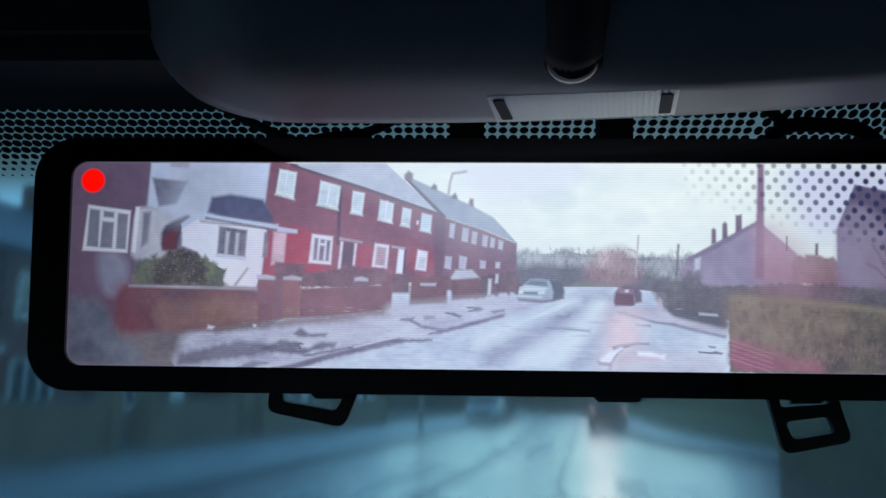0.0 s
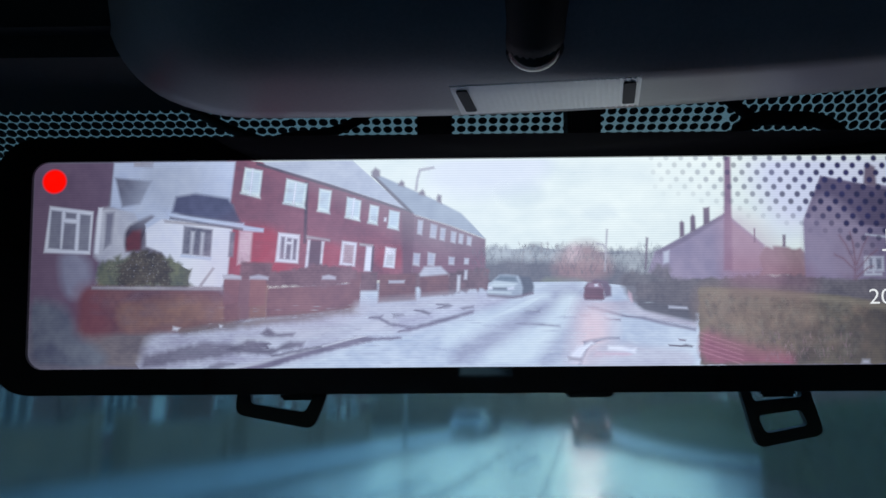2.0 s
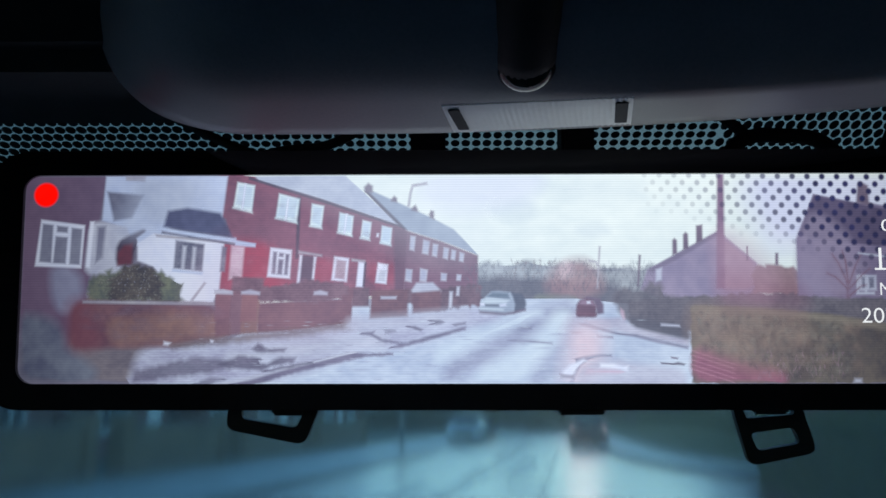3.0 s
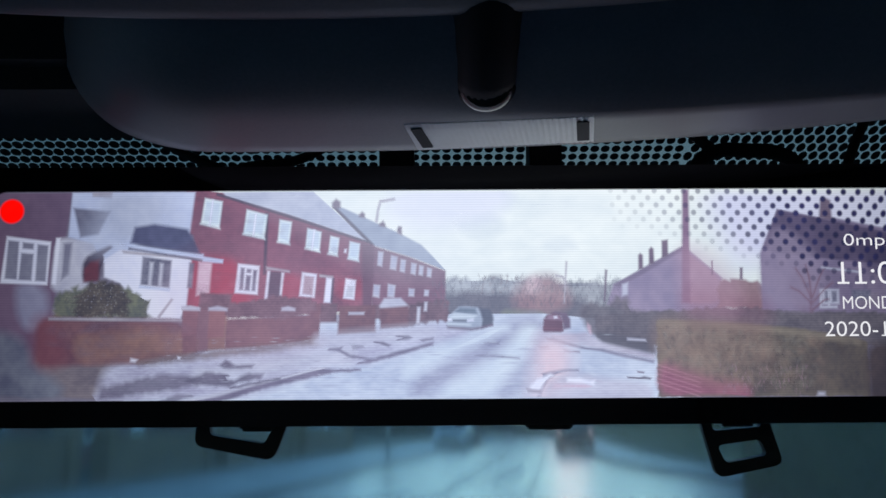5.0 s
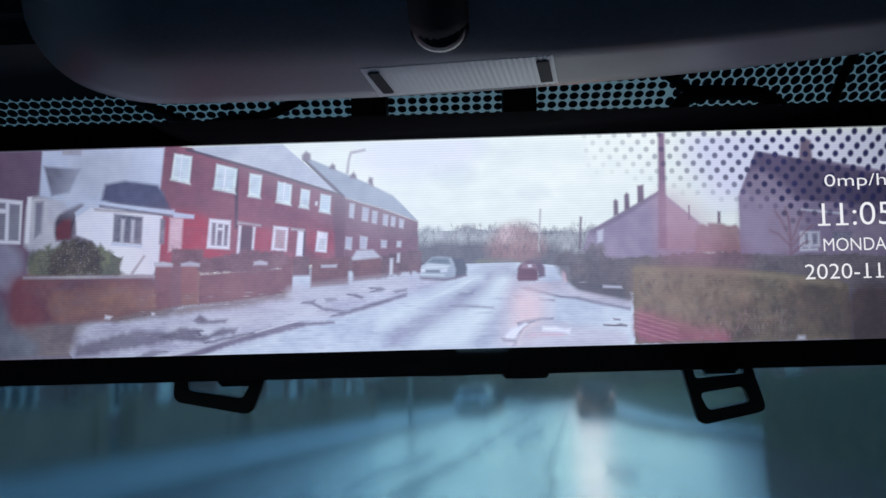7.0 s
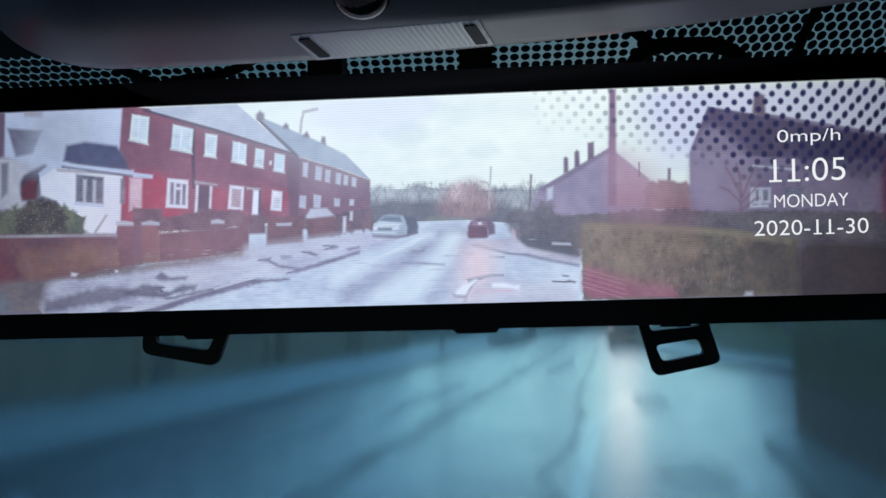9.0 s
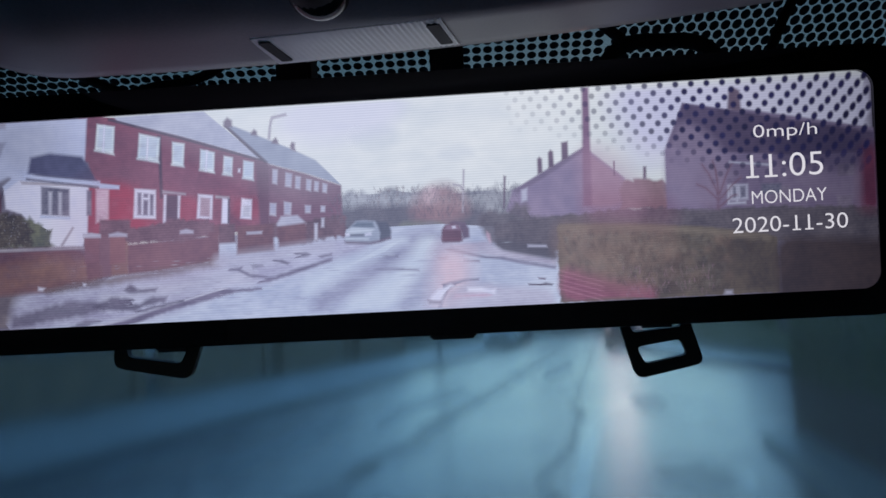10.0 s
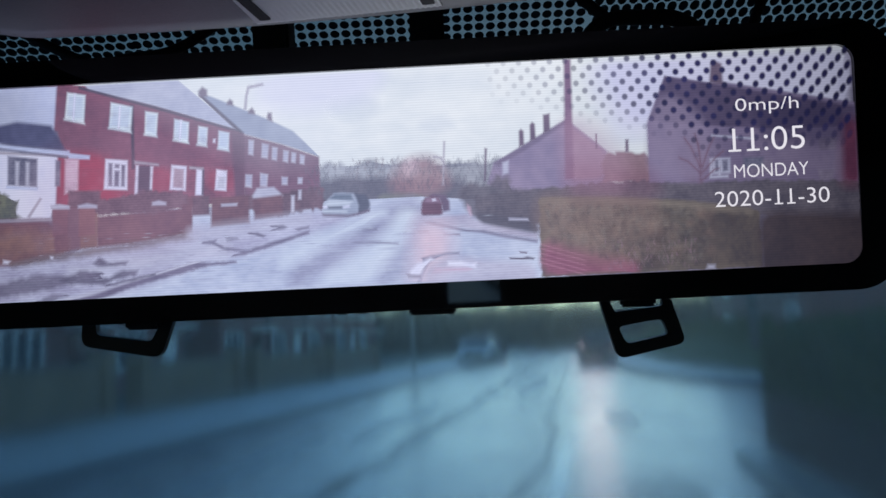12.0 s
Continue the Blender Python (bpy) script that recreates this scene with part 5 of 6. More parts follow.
shape("door_red", "doorred", 1.0, [(-112.3, 33.7), (-112.2, 37.6), (-110.4, 39.8), (-108.0, 40.3), (-107.9, 34.1)], full=0.85)
shape("porch_wall", "white", 0.8, [(-106.6, 41.4), (-102.1, 43.8), (-81.4, 40.4), (-82.6, 26.7), (-84.3, 23.1), (-93.7, 23.2), (-95.6, 27.7), (-99.5, 29.9), (-101.8, 33.4), (-106.4, 35.2)])
shape("fascia", "white3", 0.4, [(-106.9, 41.7), (-103.0, 44.6), (-78.0, 41.7), (-78.0, 40.6), (-102.0, 43.1), (-106.2, 40.5)])
shape("fascia_shade", "grey", 0.6, [(-101.5, 42.9), (-78.0, 40.5), (-78.3, 39.9), (-101.1, 42.0)])
shape("porch_window", "pane", 0.8, [(-95.5, 41.1), (-87.1, 39.9), (-87.6, 31.9), (-95.9, 32.9)])
shape("curtain", "white2", 0.9, [(-93.4, 39.5), (-92.3, 39.3), (-92.9, 32.5), (-93.7, 32.7)])
shape("curtain", "white2", 0.9, [(-90.4, 39.1), (-89.5, 38.9), (-89.9, 32.3), (-90.8, 32.4)])
shape("sill", "white3", 0.4, [(-96.2, 32.7), (-87.4, 31.8), (-87.6, 31.0), (-96.3, 32.0)])
shape("porch_side_window", "pane", 0.8, [(-82.0, 39.2), (-80.6, 39.0), (-81.1, 31.9), (-82.5, 32.0)])
shape("canopy", "white3", 0.4, [(-78.3, 40.8), (-72.3, 40.0), (-72.5, 39.0), (-78.3, 39.4)])
shape("door_pink", "pinkwhite", 0.9, [(-79.3, 39.5), (-75.5, 39.1), (-76.1, 30.4), (-79.9, 29.6)])
shape("garden_dark", "yardark", 1, [(-78.6, 30.2), (-70.3, 30.1), (-69.4, 26.2), (-79.0, 26.3)])
shape("bush", "bushgreen", 1.2, [(-120.8, 23.5), (-120.3, 29.2), (-114.9, 32.2), (-99.1, 31.7), (-93.1, 27.7), (-93.2, 23.3)], 0.8)
shape("bush_dark", "bushdark", 1.2, [(-114.2, 23.9), (-114.0, 30.0), (-109.7, 33.9), (-102.7, 33.4), (-99.1, 29.0), (-99.0, 23.6)], 0.9)
shape("rail", "grey", 0.6, [(-90.7, 23.8), (-86.9, 28.9), (-86.4, 28.6), (-90.1, 23.4)])
shape("wall_gap", "pillardark", 0.8, [(-79.8, 26.3), (-75.5, 26.2), (-76.2, 14.1), (-79.6, 13.6)])
shape("lens_smear", "bluehaze", 10, [(-108.0, 60.0), (-88.0, 60.0), (-93.0, 51.0), (-102.0, 43.5), (-113.0, 44.0), (-107.0, 53.0)], full=0.5)
shape("lens_smear", "bluehaze", 9, [(-101.0, 52.0), (-90.0, 49.0), (-84.0, 51.5), (-90.0, 56.0), (-99.0, 58.0)], full=0.45)
shape("front_wall", "brickwall", 2, [(-125.0, 23.6), (-83.1, 22.7), (-79.5, 13.5), (-95.2, 10.7), (-125.6, 9.5)])
shape("front_wall_orange", "orange", 4, [(-114.5, 17.9), (-98.9, 20.4), (-80.6, 19.3), (-80.1, 14.2), (-95.2, 11.7), (-112.6, 11.0)])
shape("front_wall_red", "redwall", 8, [(-124.7, 22.3), (-121.6, 22.7), (-116.1, 11.8), (-124.7, 9.8)], full=0.55)
shape("wall_coping", "grey", 0.6, [(-121.8, 23.7), (-83.1, 23.0), (-83.1, 22.3), (-121.8, 22.9)])
shape("pillar", "brickwall", 0.8, [(-83.5, 26.0), (-79.0, 25.7), (-79.3, 13.6), (-83.4, 13.2)])
shape("pillar_cap", "white2", 0.4, [(-83.9, 26.8), (-78.8, 26.4), (-78.9, 25.6), (-83.8, 25.8)])
shape("right_house", "mauvepink", 0.8, [(40.3, 32.2), (49.3, 36.8), (61.2, 43.2), (71.8, 34.0), (70.9, 23.3), (44.9, 23.5), (38.2, 26.5)])
shape("right_house_roof", "mauveroof", 0.8, [(40.3, 32.2), (49.3, 37.2), (61.2, 43.6), (61.7, 42.6), (49.7, 35.6), (41.8, 31.4)])
shape("right_house_side", "pinkish", 1.5, [(61.4, 42.0), (71.7, 33.6), (71.1, 26.7), (61.5, 26.3)])
shape("house_window", "white2", 0.8, [(42.8, 32.3), (44.5, 32.8), (44.3, 29.2), (42.7, 28.8)])
shape("chimney", "dark2", 0.4, [(47.7, 40.7), (48.3, 41.3), (49.0, 40.7), (49.0, 36.8), (47.6, 36.4)])
shape("chimney", "dark2", 0.4, [(50.8, 42.3), (51.5, 43.1), (52.2, 42.5), (52.3, 38.3), (50.7, 37.8)])
shape("chimney", "dark2", 0.4, [(54.6, 44.9), (56.4, 45.2), (56.4, 40.5), (54.5, 39.7)])
shape("bush_brown", "orangebush", 1, [(70.8, 33.1), (76.4, 34.0), (82.4, 32.8), (86.6, 24.1), (70.2, 25.2)], 0.6)
shape("right_hedge_far", "hedgedark", 0.8, [(34.4, 23.1), (45.0, 24.3), (56.6, 24.6), (66.4, 25.3), (106.0, 25.7), (114.7, 25.9), (114.2, 16.2), (53.5, 17.6), (52.4, 14.7), (46.6, 14.7), (35.1, 17.7)], 0.5)
shape("right_bushes", "hedgedark", 2, [(30.5, 23.5), (31.5, 26.2), (35.3, 27.1), (37.6, 25.9), (41.5, 28.5), (44.1, 28.3), (44.1, 24.6), (52.3, 23.9), (51.5, 13.2), (42.8, 13.4), (35.6, 16.0), (32.8, 19.2)], 0.5, full=0.9)
shape("right_bank_low", "hedgedark2", 2, [(34.7, 19.1), (40.0, 18.1), (51.6, 15.1), (51.4, 11.7), (42.7, 13.1), (36.2, 15.6)], full=0.8)
shape("bin_white", "white2", 0.7, [(43.8, 16.9), (49.0, 16.5), (49.2, 15.9), (43.8, 16.2)], full=0.9)
shape("fence_post", "pinkwhite", 0.8, [(32.5, 21.3), (33.4, 20.4), (33.7, 17.9), (33.1, 17.6), (32.4, 19.8)], full=0.6)
shape("far_pavement", "paveright", 1.2, [(21.5, 17.8), (27.4, 18.2), (32.2, 18.6), (36.8, 15.6), (51.5, 12.1), (51.3, 10.5), (36.6, 13.5), (27.1, 15.5)], full=0.9)
shape("corner_kerb", "kerb", 0.8, [(20.4, 17.0), (22.4, 17.0), (27.1, 15.6), (31.9, 14.2), (36.8, 13.8), (42.7, 12.3), (51.3, 10.4), (51.2, 9.7), (42.6, 11.4), (36.0, 13.2), (30.6, 13.9), (25.9, 15.1), (21.1, 16.3)], full=0.85)
shape("road_shade", "roadlilac", 7, [(-16.5, 4.6), (-7.4, 10.3), (2.1, 15.3), (11.7, 20.9), (17.2, 22.1), (17.8, 20.6), (11.2, 15.5), (3.0, 11.0), (-9.0, 4.9), (-16.7, 1.0)], full=0.8)
shape("road_shade", "roadlilac", 5, [(7.4, 3.4), (12.1, 9.3), (15.5, 14.0), (18.9, 19.3), (20.8, 21.0), (21.3, 19.2), (18.4, 12.6), (16.2, 7.8), (12.7, 0.6), (7.1, -0.2)], full=0.5)
shape("road_light", "sheen", 6, [(-10.0, 0.6), (-1.6, 6.4), (8.0, 12.5), (14.6, 19.5), (17.1, 19.4), (13.4, 12.3), (7.5, 5.8), (2.2, -0.0)], full=0.9)
shape("road_light", "sheen", 4, [(-19.7, 9.7), (-12.1, 13.4), (-1.4, 17.0), (8.6, 20.5), (9.8, 19.8), (0.2, 15.4), (-12.4, 9.4), (-20.0, 5.5)], full=0.7)
shape("road_crack", "roaddark", 1.2, [(-0.5, 12.2), (4.9, 12.3), (12.8, 11.6), (12.8, 11.1), (5.5, 11.6)], full=0.5)
shape("road_crack", "roaddark", 1, [(2.7, 15.8), (7.0, 15.8), (7.0, 15.4), (3.3, 15.3)], full=0.5)
shape("road_crack", "roaddark", 1, [(18.5, 14.5), (21.2, 14.5), (21.2, 14.0), (18.8, 14.1)], full=0.6)
shape("road_crack", "roaddark", 0.9, [(25.7, 13.5), (30.0, 13.2), (30.0, 12.8), (25.7, 13.0)], full=0.7)
shape("pink_reflection", "pinklight", 12, [(20.5, 16.1), (24.7, 15.3), (25.5, 10.3), (23.9, 5.0), (21.2, 0.2), (18.1, 0.4), (19.3, 8.9)], full=0.6)
shape("pink_reflection", "pinklight", 8, [(20.3, 13.1), (23.9, 12.9), (23.2, 8.1), (20.5, 7.6)], full=0.6)
shape("junction_slab", "paveright", 3, [(21.5, 5.1), (29.0, 6.8), (36.1, 5.5), (49.9, 3.6), (50.2, -1.3), (19.3, -0.9)], full=0.7)
shape("puddle_line", "roaddark", 0.8, [(18.9, 7.0), (21.6, 7.6), (26.0, 8.2), (29.6, 8.1), (29.6, 7.6), (26.5, 7.5), (23.4, 6.9), (22.2, 6.0), (20.9, 5.1), (19.5, 2.7), (18.7, 0.3), (17.8, 0.4), (18.7, 3.7), (20.6, 6.1)], full=0.65)
shape("puddle_rim", "white", 1.2, [(15.3, 1.6), (15.9, 3.5), (17.8, 5.3), (21.6, 6.8), (22.2, 6.4), (20.0, 5.1), (18.9, 2.8), (18.3, 1.3)], full=0.9)
shape("wet_glint", "white", 1, [(26.4, 5.6), (30.0, 5.6), (32.7, 4.9), (34.3, 5.0), (34.0, 3.5), (32.1, 3.9), (26.3, 4.5)], full=0.9)
shape("slab_edge", "pinkwhite", 1.4, [(22.7, 4.1), (29.9, 3.9), (33.5, 3.2), (29.9, 2.8), (22.2, 2.7)], full=0.5)
shape("drain", "dark", 0.7, [(43.4, 5.9), (46.8, 5.6), (48.3, 6.0), (50.4, 5.5), (50.0, 5.1), (43.7, 5.5)], full=0.9)
shape("drain", "dark2", 0.6, [(46.4, 7.4), (48.4, 7.2), (48.2, 6.9), (46.5, 7.1)], full=0.8)
shape("road_crack", "dark2", 0.8, [(14.9, 2.7), (18.8, 2.3), (18.6, 1.4), (15.2, 1.6)], full=0.7)
shape("second_parked_car", "carshade", 0.8, [(1.1, 25.8), (4.3, 25.4), (5.3, 23.9), (5.6, 22.5), (5.2, 20.8), (2.1, 19.9), (1.8, 23.3)])
shape("silver_car_body", "carsilver2", 0.8, [(-7.7, 21.5), (-7.3, 23.2), (-6.0, 24.5), (-4.4, 26.1), (-2.0, 26.2), (1.1, 25.8), (1.8, 24.4), (2.4, 22.3), (1.9, 20.1), (-0.1, 19.5), (-6.7, 19.8), (-7.8, 20.1)])
shape("silver_car_bonnet", "carbright", 1.2, [(-7.1, 23.1), (-5.8, 24.2), (0.9, 23.6), (-0.4, 22.5), (-6.8, 22.5)], full=0.9)
shape("silver_car_glass", "carglass2", 0.8, [(-5.7, 24.6), (-4.1, 25.8), (0.4, 25.6), (0.9, 24.0)], full=0.9)
shape("silver_car_grille", "carshade", 0.6, [(-6.3, 22.5), (-2.3, 22.4), (-2.3, 21.7), (-6.1, 21.8)], full=0.8)
shape("silver_car_bumper", "carbright", 0.7, [(-7.6, 21.5), (-0.8, 21.1), (-1.0, 20.6), (-7.5, 20.9)], full=0.7)
shape("silver_car_shadow", "dark2", 1, [(-7.8, 20.6), (-0.6, 20.0), (2.1, 20.4), (5.3, 21.1), (5.3, 20.6), (1.9, 19.6), (-0.7, 19.2), (-7.7, 19.8)], full=0.8)
shape("headlight", "white", 0.5, [(-7.5, 22.6), (-6.5, 22.7), (-6.4, 22.2), (-7.4, 22.0)])
shape("headlight", "white", 0.5, [(-1.9, 22.3), (-0.3, 22.6), (-0.2, 22.0), (-1.8, 21.8)], full=0.8)
shape("second_red_car", "carshade2", 0.8, [(22.1, 24.0), (23.2, 24.6), (26.6, 24.0), (27.6, 22.3), (27.6, 19.8), (25.7, 19.4), (25.4, 22.0), (24.7, 23.5)])
shape("red_car_body", "carred", 0.8, [(19.7, 19.4), (19.9, 22.3), (20.9, 23.7), (22.8, 24.0), (24.8, 23.5), (25.6, 21.9), (25.5, 18.9), (24.7, 18.6), (20.1, 18.7)])
shape("red_car_window", "carredglass", 0.8, [(20.7, 22.4), (21.3, 23.5), (24.5, 23.3), (25.1, 22.0)])
shape("rear_glint", "white", 0.6, [(22.9, 23.1), (23.7, 23.2), (23.8, 22.7), (23.0, 22.6)])
shape("red_car_bumper", "carred2", 0.8, [(19.8, 20.3), (25.5, 20.0), (25.3, 19.0), (20.0, 19.2)], full=0.8)
shape("wall_foot", "wallfoot", 2.5, [(-96.6, 10.9), (-80.8, 13.1), (-61.2, 15.1), (-46.1, 16.8), (-45.2, 15.8), (-58.6, 13.7), (-79.0, 11.7), (-95.4, 10.0)], 0.3, full=0.7)
shape("pavement_light", "pavelight", 5, [(-79.2, 8.0), (-64.0, 11.7), (-46.4, 13.9), (-35.4, 14.0), (-34.4, 10.1), (-51.4, 7.8), (-66.9, 7.3), (-79.4, 5.4)], full=0.7)
shape("pavement_light", "pavelight", 4, [(-45.4, 17.8), (-34.9, 18.9), (-11.5, 20.7), (-11.7, 18.6), (-35.2, 14.7), (-44.9, 15.5)], full=0.6)
shape("wet_slab", "wetslab", 1, [(-72.7, 9.6), (-70.9, 11.3), (-68.0, 9.9), (-63.0, 9.8), (-63.4, 9.0), (-70.1, 8.8)], 0.2, full=0.9)
shape("wet_slab", "wetslab", 1.2, [(-82.0, 5.5), (-76.6, 8.0), (-69.5, 7.0), (-70.2, 6.5), (-74.8, 6.4), (-68.3, 5.6), (-64.3, 7.6), (-60.3, 7.4), (-60.6, 6.0), (-67.1, 4.9), (-69.8, 3.7), (-76.3, 4.2)], 0.2, full=0.9)
shape("wet_slab", "wetslab", 2, [(-106.3, 3.5), (-97.1, 5.4), (-89.1, 7.1), (-81.3, 6.8), (-78.2, 4.6), (-84.1, 3.4), (-93.4, 2.4), (-106.6, 0.4)], 0.3, full=0.8)
shape("wet_slab", "wetslab", 1, [(-89.7, -0.6), (-84.3, 1.8), (-79.7, 1.3), (-83.0, 0.6), (-85.1, -0.8)], 0.2, full=0.7)
shape("kerb_shade", "kerbdark", 0.9, [(-79.9, -0.3), (-70.5, 2.4), (-61.9, 4.7), (-52.7, 6.9), (-43.4, 8.9), (-39.9, 8.4), (-32.5, 8.6), (-32.5, 8.0), (-40.4, 7.5), (-51.5, 5.1), (-62.1, 2.6), (-70.1, 0.0), (-72.7, -0.5)], 0.15, full=0.95)
shape("kerb_top", "white2", 0.8, [(-84.4, -0.8), (-75.8, 1.4), (-64.5, 4.5), (-55.4, 6.2), (-44.8, 8.9), (-41.8, 8.9), (-52.7, 6.4), (-63.2, 3.9), (-72.6, 1.1), (-79.3, -1.1)], full=0.9)
shape("kerb_gap", "wetslab", 0.8, [(-69.8, 3.7), (-60.5, 5.5), (-55.4, 6.2), (-55.4, 5.7), (-61.9, 4.3), (-69.2, 3.2)], 0.2, full=0.8)
shape("kerb_shade", "kerbdark", 0.8, [(-33.7, 9.9), (-30.4, 11.2), (-23.8, 13.0), (-11.8, 16.1), (-11.9, 15.1), (-23.2, 11.9), (-29.8, 10.2)], 0.1, full=0.9)
shape("wet_slab", "kerbdark", 0.8, [(-42.1, 14.1), (-39.8, 14.6), (-37.5, 14.8), (-38.2, 14.2), (-35.4, 12.6), (-29.7, 11.7), (-30.1, 10.9), (-35.5, 11.7), (-39.2, 13.7)], 0.15, full=0.85)
shape("wet_slab", "wetslab", 0.7, [(-29.1, 16.2), (-26.1, 16.2), (-24.1, 15.2), (-24.6, 14.8), (-27.1, 15.6)], 0.1, full=0.9)
shape("wet_slab", "wetslab", 0.7, [(-22.8, 17.8), (-18.9, 18.0), (-17.6, 17.3), (-19.9, 16.5), (-22.5, 16.6), (-20.2, 17.2)], 0.1, full=0.7)
shape("wet_slab", "wetslab", 0.7, [(-35.2, 15.3), (-32.0, 15.3), (-31.4, 14.5), (-34.7, 14.0)], 0.15, full=0.5)
shape("wet_slab", "wetslab", 0.7, [(-15.8, 16.8), (-11.7, 17.4), (-11.8, 16.6), (-14.5, 16.2)], 0.1, full=0.7)
shape("litter", "white", 0.8, [(-97.9, 12.0), (-95.9, 11.6), (-96.7, 10.8), (-98.0, 11.0)], full=0.8)
shape("litter", "white", 0.7, [(-84.6, 12.4), (-83.7, 12.2), (-84.0, 11.6), (-84.5, 11.7)], full=0.9)
shape("house_two", "mauve2", 0.8, [(83.0, 41.0), (88.5, 53.8), (100.7, 51.4), (103.0, 51.7), (140.0, 44.0), (140.0, 22.0), (82.9, 24.5)])
shape("house_two_roof", "mauveroof2", 0.8, [(88.5, 53.8), (100.6, 51.3), (119.6, 47.1), (140.0, 42.7), (140.0, 42.7), (140.0, 37.6), (120.1, 37.6), (98.7, 39.7), (86.6, 41.3), (83.8, 42.3)])
shape("house_two_chimney", "dark2", 0.9, [(100.6, 51.4), (101.2, 56.5), (102.4, 57.4), (104.2, 56.4), (104.4, 50.5)])
shape("house_two_wall", "lilac", 1, [(100.4, 37.2), (136.6, 33.8), (136.2, 21.8), (99.8, 24.6)])
shape("house_two_edge", "darkred", 3, [(136.9, 38.7), (140.0, 37.7), (140.0, 22.5), (136.5, 22.7)])
shape("window_frame", "white2", 0.6, [(100.2, 30.7), (105.3, 30.5), (105.2, 26.2), (100.2, 26.1)])
shape("pane", "pane", 0.4, [(101.1, 30.0), (102.4, 30.0), (102.3, 26.9), (101.1, 26.8)])
shape("pane", "pane", 0.4, [(103.1, 29.9), (104.6, 30.0), (104.5, 27.0), (103.2, 26.8)])
shape("window_right", "glass3", 0.8, [(110.6, 29.5), (116.5, 29.4), (116.3, 25.6), (110.6, 25.7)])
shape("window_right", "glass3", 0.9, [(129.7, 34.7), (134.3, 34.5), (134.2, 31.3), (129.7, 31.3)])
shape("window_right", "glass3", 0.9, [(129.2, 25.9), (133.2, 25.7), (132.9, 22.9), (129.3, 22.9)])
shape("bare_tree", "pinktwig", 3, [(91.9, 35.3), (98.5, 36.9), (99.0, 26.5), (96.0, 23.8), (93.3, 24.9), (90.7, 29.7)])
shape("right_hedge_top", "hedgedark", 0.8, [(55.6, 23.5), (69.8, 24.2), (82.9, 24.5), (112.8, 23.9), (140.0, 22.5), (140.0, 12.2), (106.8, 15.3), (69.6, 19.9), (55.5, 21.6)], 0.4)
shape("near_hedge", "hedge", 0.7, [(52.5, 21.7), (69.6, 21.4), (93.9, 19.0), (106.9, 16.5), (112.4, 15.5), (113.0, 4.9), (112.6, 0.0), (52.4, 0.0), (51.9, 8.1)], 0.3)
shape("near_hedge_top", "hedgelight", 1.5, [(52.7, 21.9), (69.6, 21.5), (93.9, 19.0), (110.6, 16.1), (110.5, 14.4), (93.8, 17.1), (69.6, 19.8), (52.6, 20.3)])
shape("near_hedge_dark", "hedgeend", 9, [(91.4, 0.0), (93.7, 14.5), (112.4, 14.5), (112.4, 0.0)], full=0.4)
shape("hedge_end", "hedgeend", 3, [(112.1, -12.0), (112.0, 15.7), (152.0, 13.0), (152.0, -12.0)])
shape("brick_base", "pinkred", 4, [(53.5, 10.3), (65.6, 6.9), (78.4, 2.8), (78.0, 0.0), (64.6, 0.0), (55.7, 0.2), (52.6, 3.3)])
shape("pole", "pole", 0.9, [(61.0, 60.0), (62.9, 60.0), (62.3, 26.8), (59.8, 26.8)])
shape("door_frame_dark", "dark", 0.6, [(-40.7, 34.5), (-40.2, 34.4), (-40.7, 27.5), (-41.2, 27.5)])
shape("bare_branch", "twig", 0.6, [(94.1, 23.9), (95.1, 31.4), (92.8, 35.3), (93.3, 35.4), (95.5, 32.3), (96.2, 36.0), (96.5, 35.8), (95.8, 30.9), (95.3, 23.8)], full=0.5)
shape("bare_branch", "twig", 0.6, [(95.6, 30.4), (98.4, 34.5), (98.8, 34.3), (96.1, 29.0)], full=0.5)
shape("aerial", "dark2", 0.3, [(68.8, 38.8), (69.0, 38.8), (69.0, 34.9), (68.7, 34.9)])
shape("aerial", "dark2", 0.4, [(76.9, 36.9), (77.7, 36.9), (77.6, 33.4), (76.7, 33.4)])
shape("window_bar", "white", 0.3, [(-63.2, 53.5), (-62.7, 53.4), (-63.5, 47.0), (-63.8, 47.1)])
shape("window_bar", "white", 0.3, [(-75.7, 57.5), (-75.3, 57.4), (-76.1, 49.9), (-76.5, 50.0)])
shape("window_bar", "white", 0.3, [(-46.2, 48.6), (-45.8, 48.5), (-46.5, 42.8), (-46.8, 42.8)])
shape("alarm_box", "white", 0.3, [(-37.2, 42.8), (-36.7, 42.8), (-36.8, 41.8), (-37.3, 41.9)])
shape("red_edge", "crimsonedge", 5, [(136.5, 39.0), (141.0, 39.2), (140.2, 21.2), (135.4, 21.4)], full=0.4)
shape("brick_joint", "brickjoint", 0.5, [(52.2, 9.4), (63.1, 5.9), (65.0, 5.1), (63.1, 5.5), (52.1, 9.0)], full=0.14)
shape("brick_joint", "brickjoint", 0.5, [(52.1, 8.2), (63.1, 4.7), (64.9, 3.8), (63.1, 4.3), (52.1, 7.8)], full=0.14)
shape("brick_joint", "brickjoint", 0.5, [(51.9, 6.9), (63.0, 3.4), (64.8, 2.5), (62.9, 3.0), (51.9, 6.5)], full=0.14)
shape("brick_joint", "brickjoint", 0.5, [(51.9, 5.6), (62.8, 2.1), (64.8, 1.2), (62.8, 1.7), (51.8, 5.2)], full=0.14)
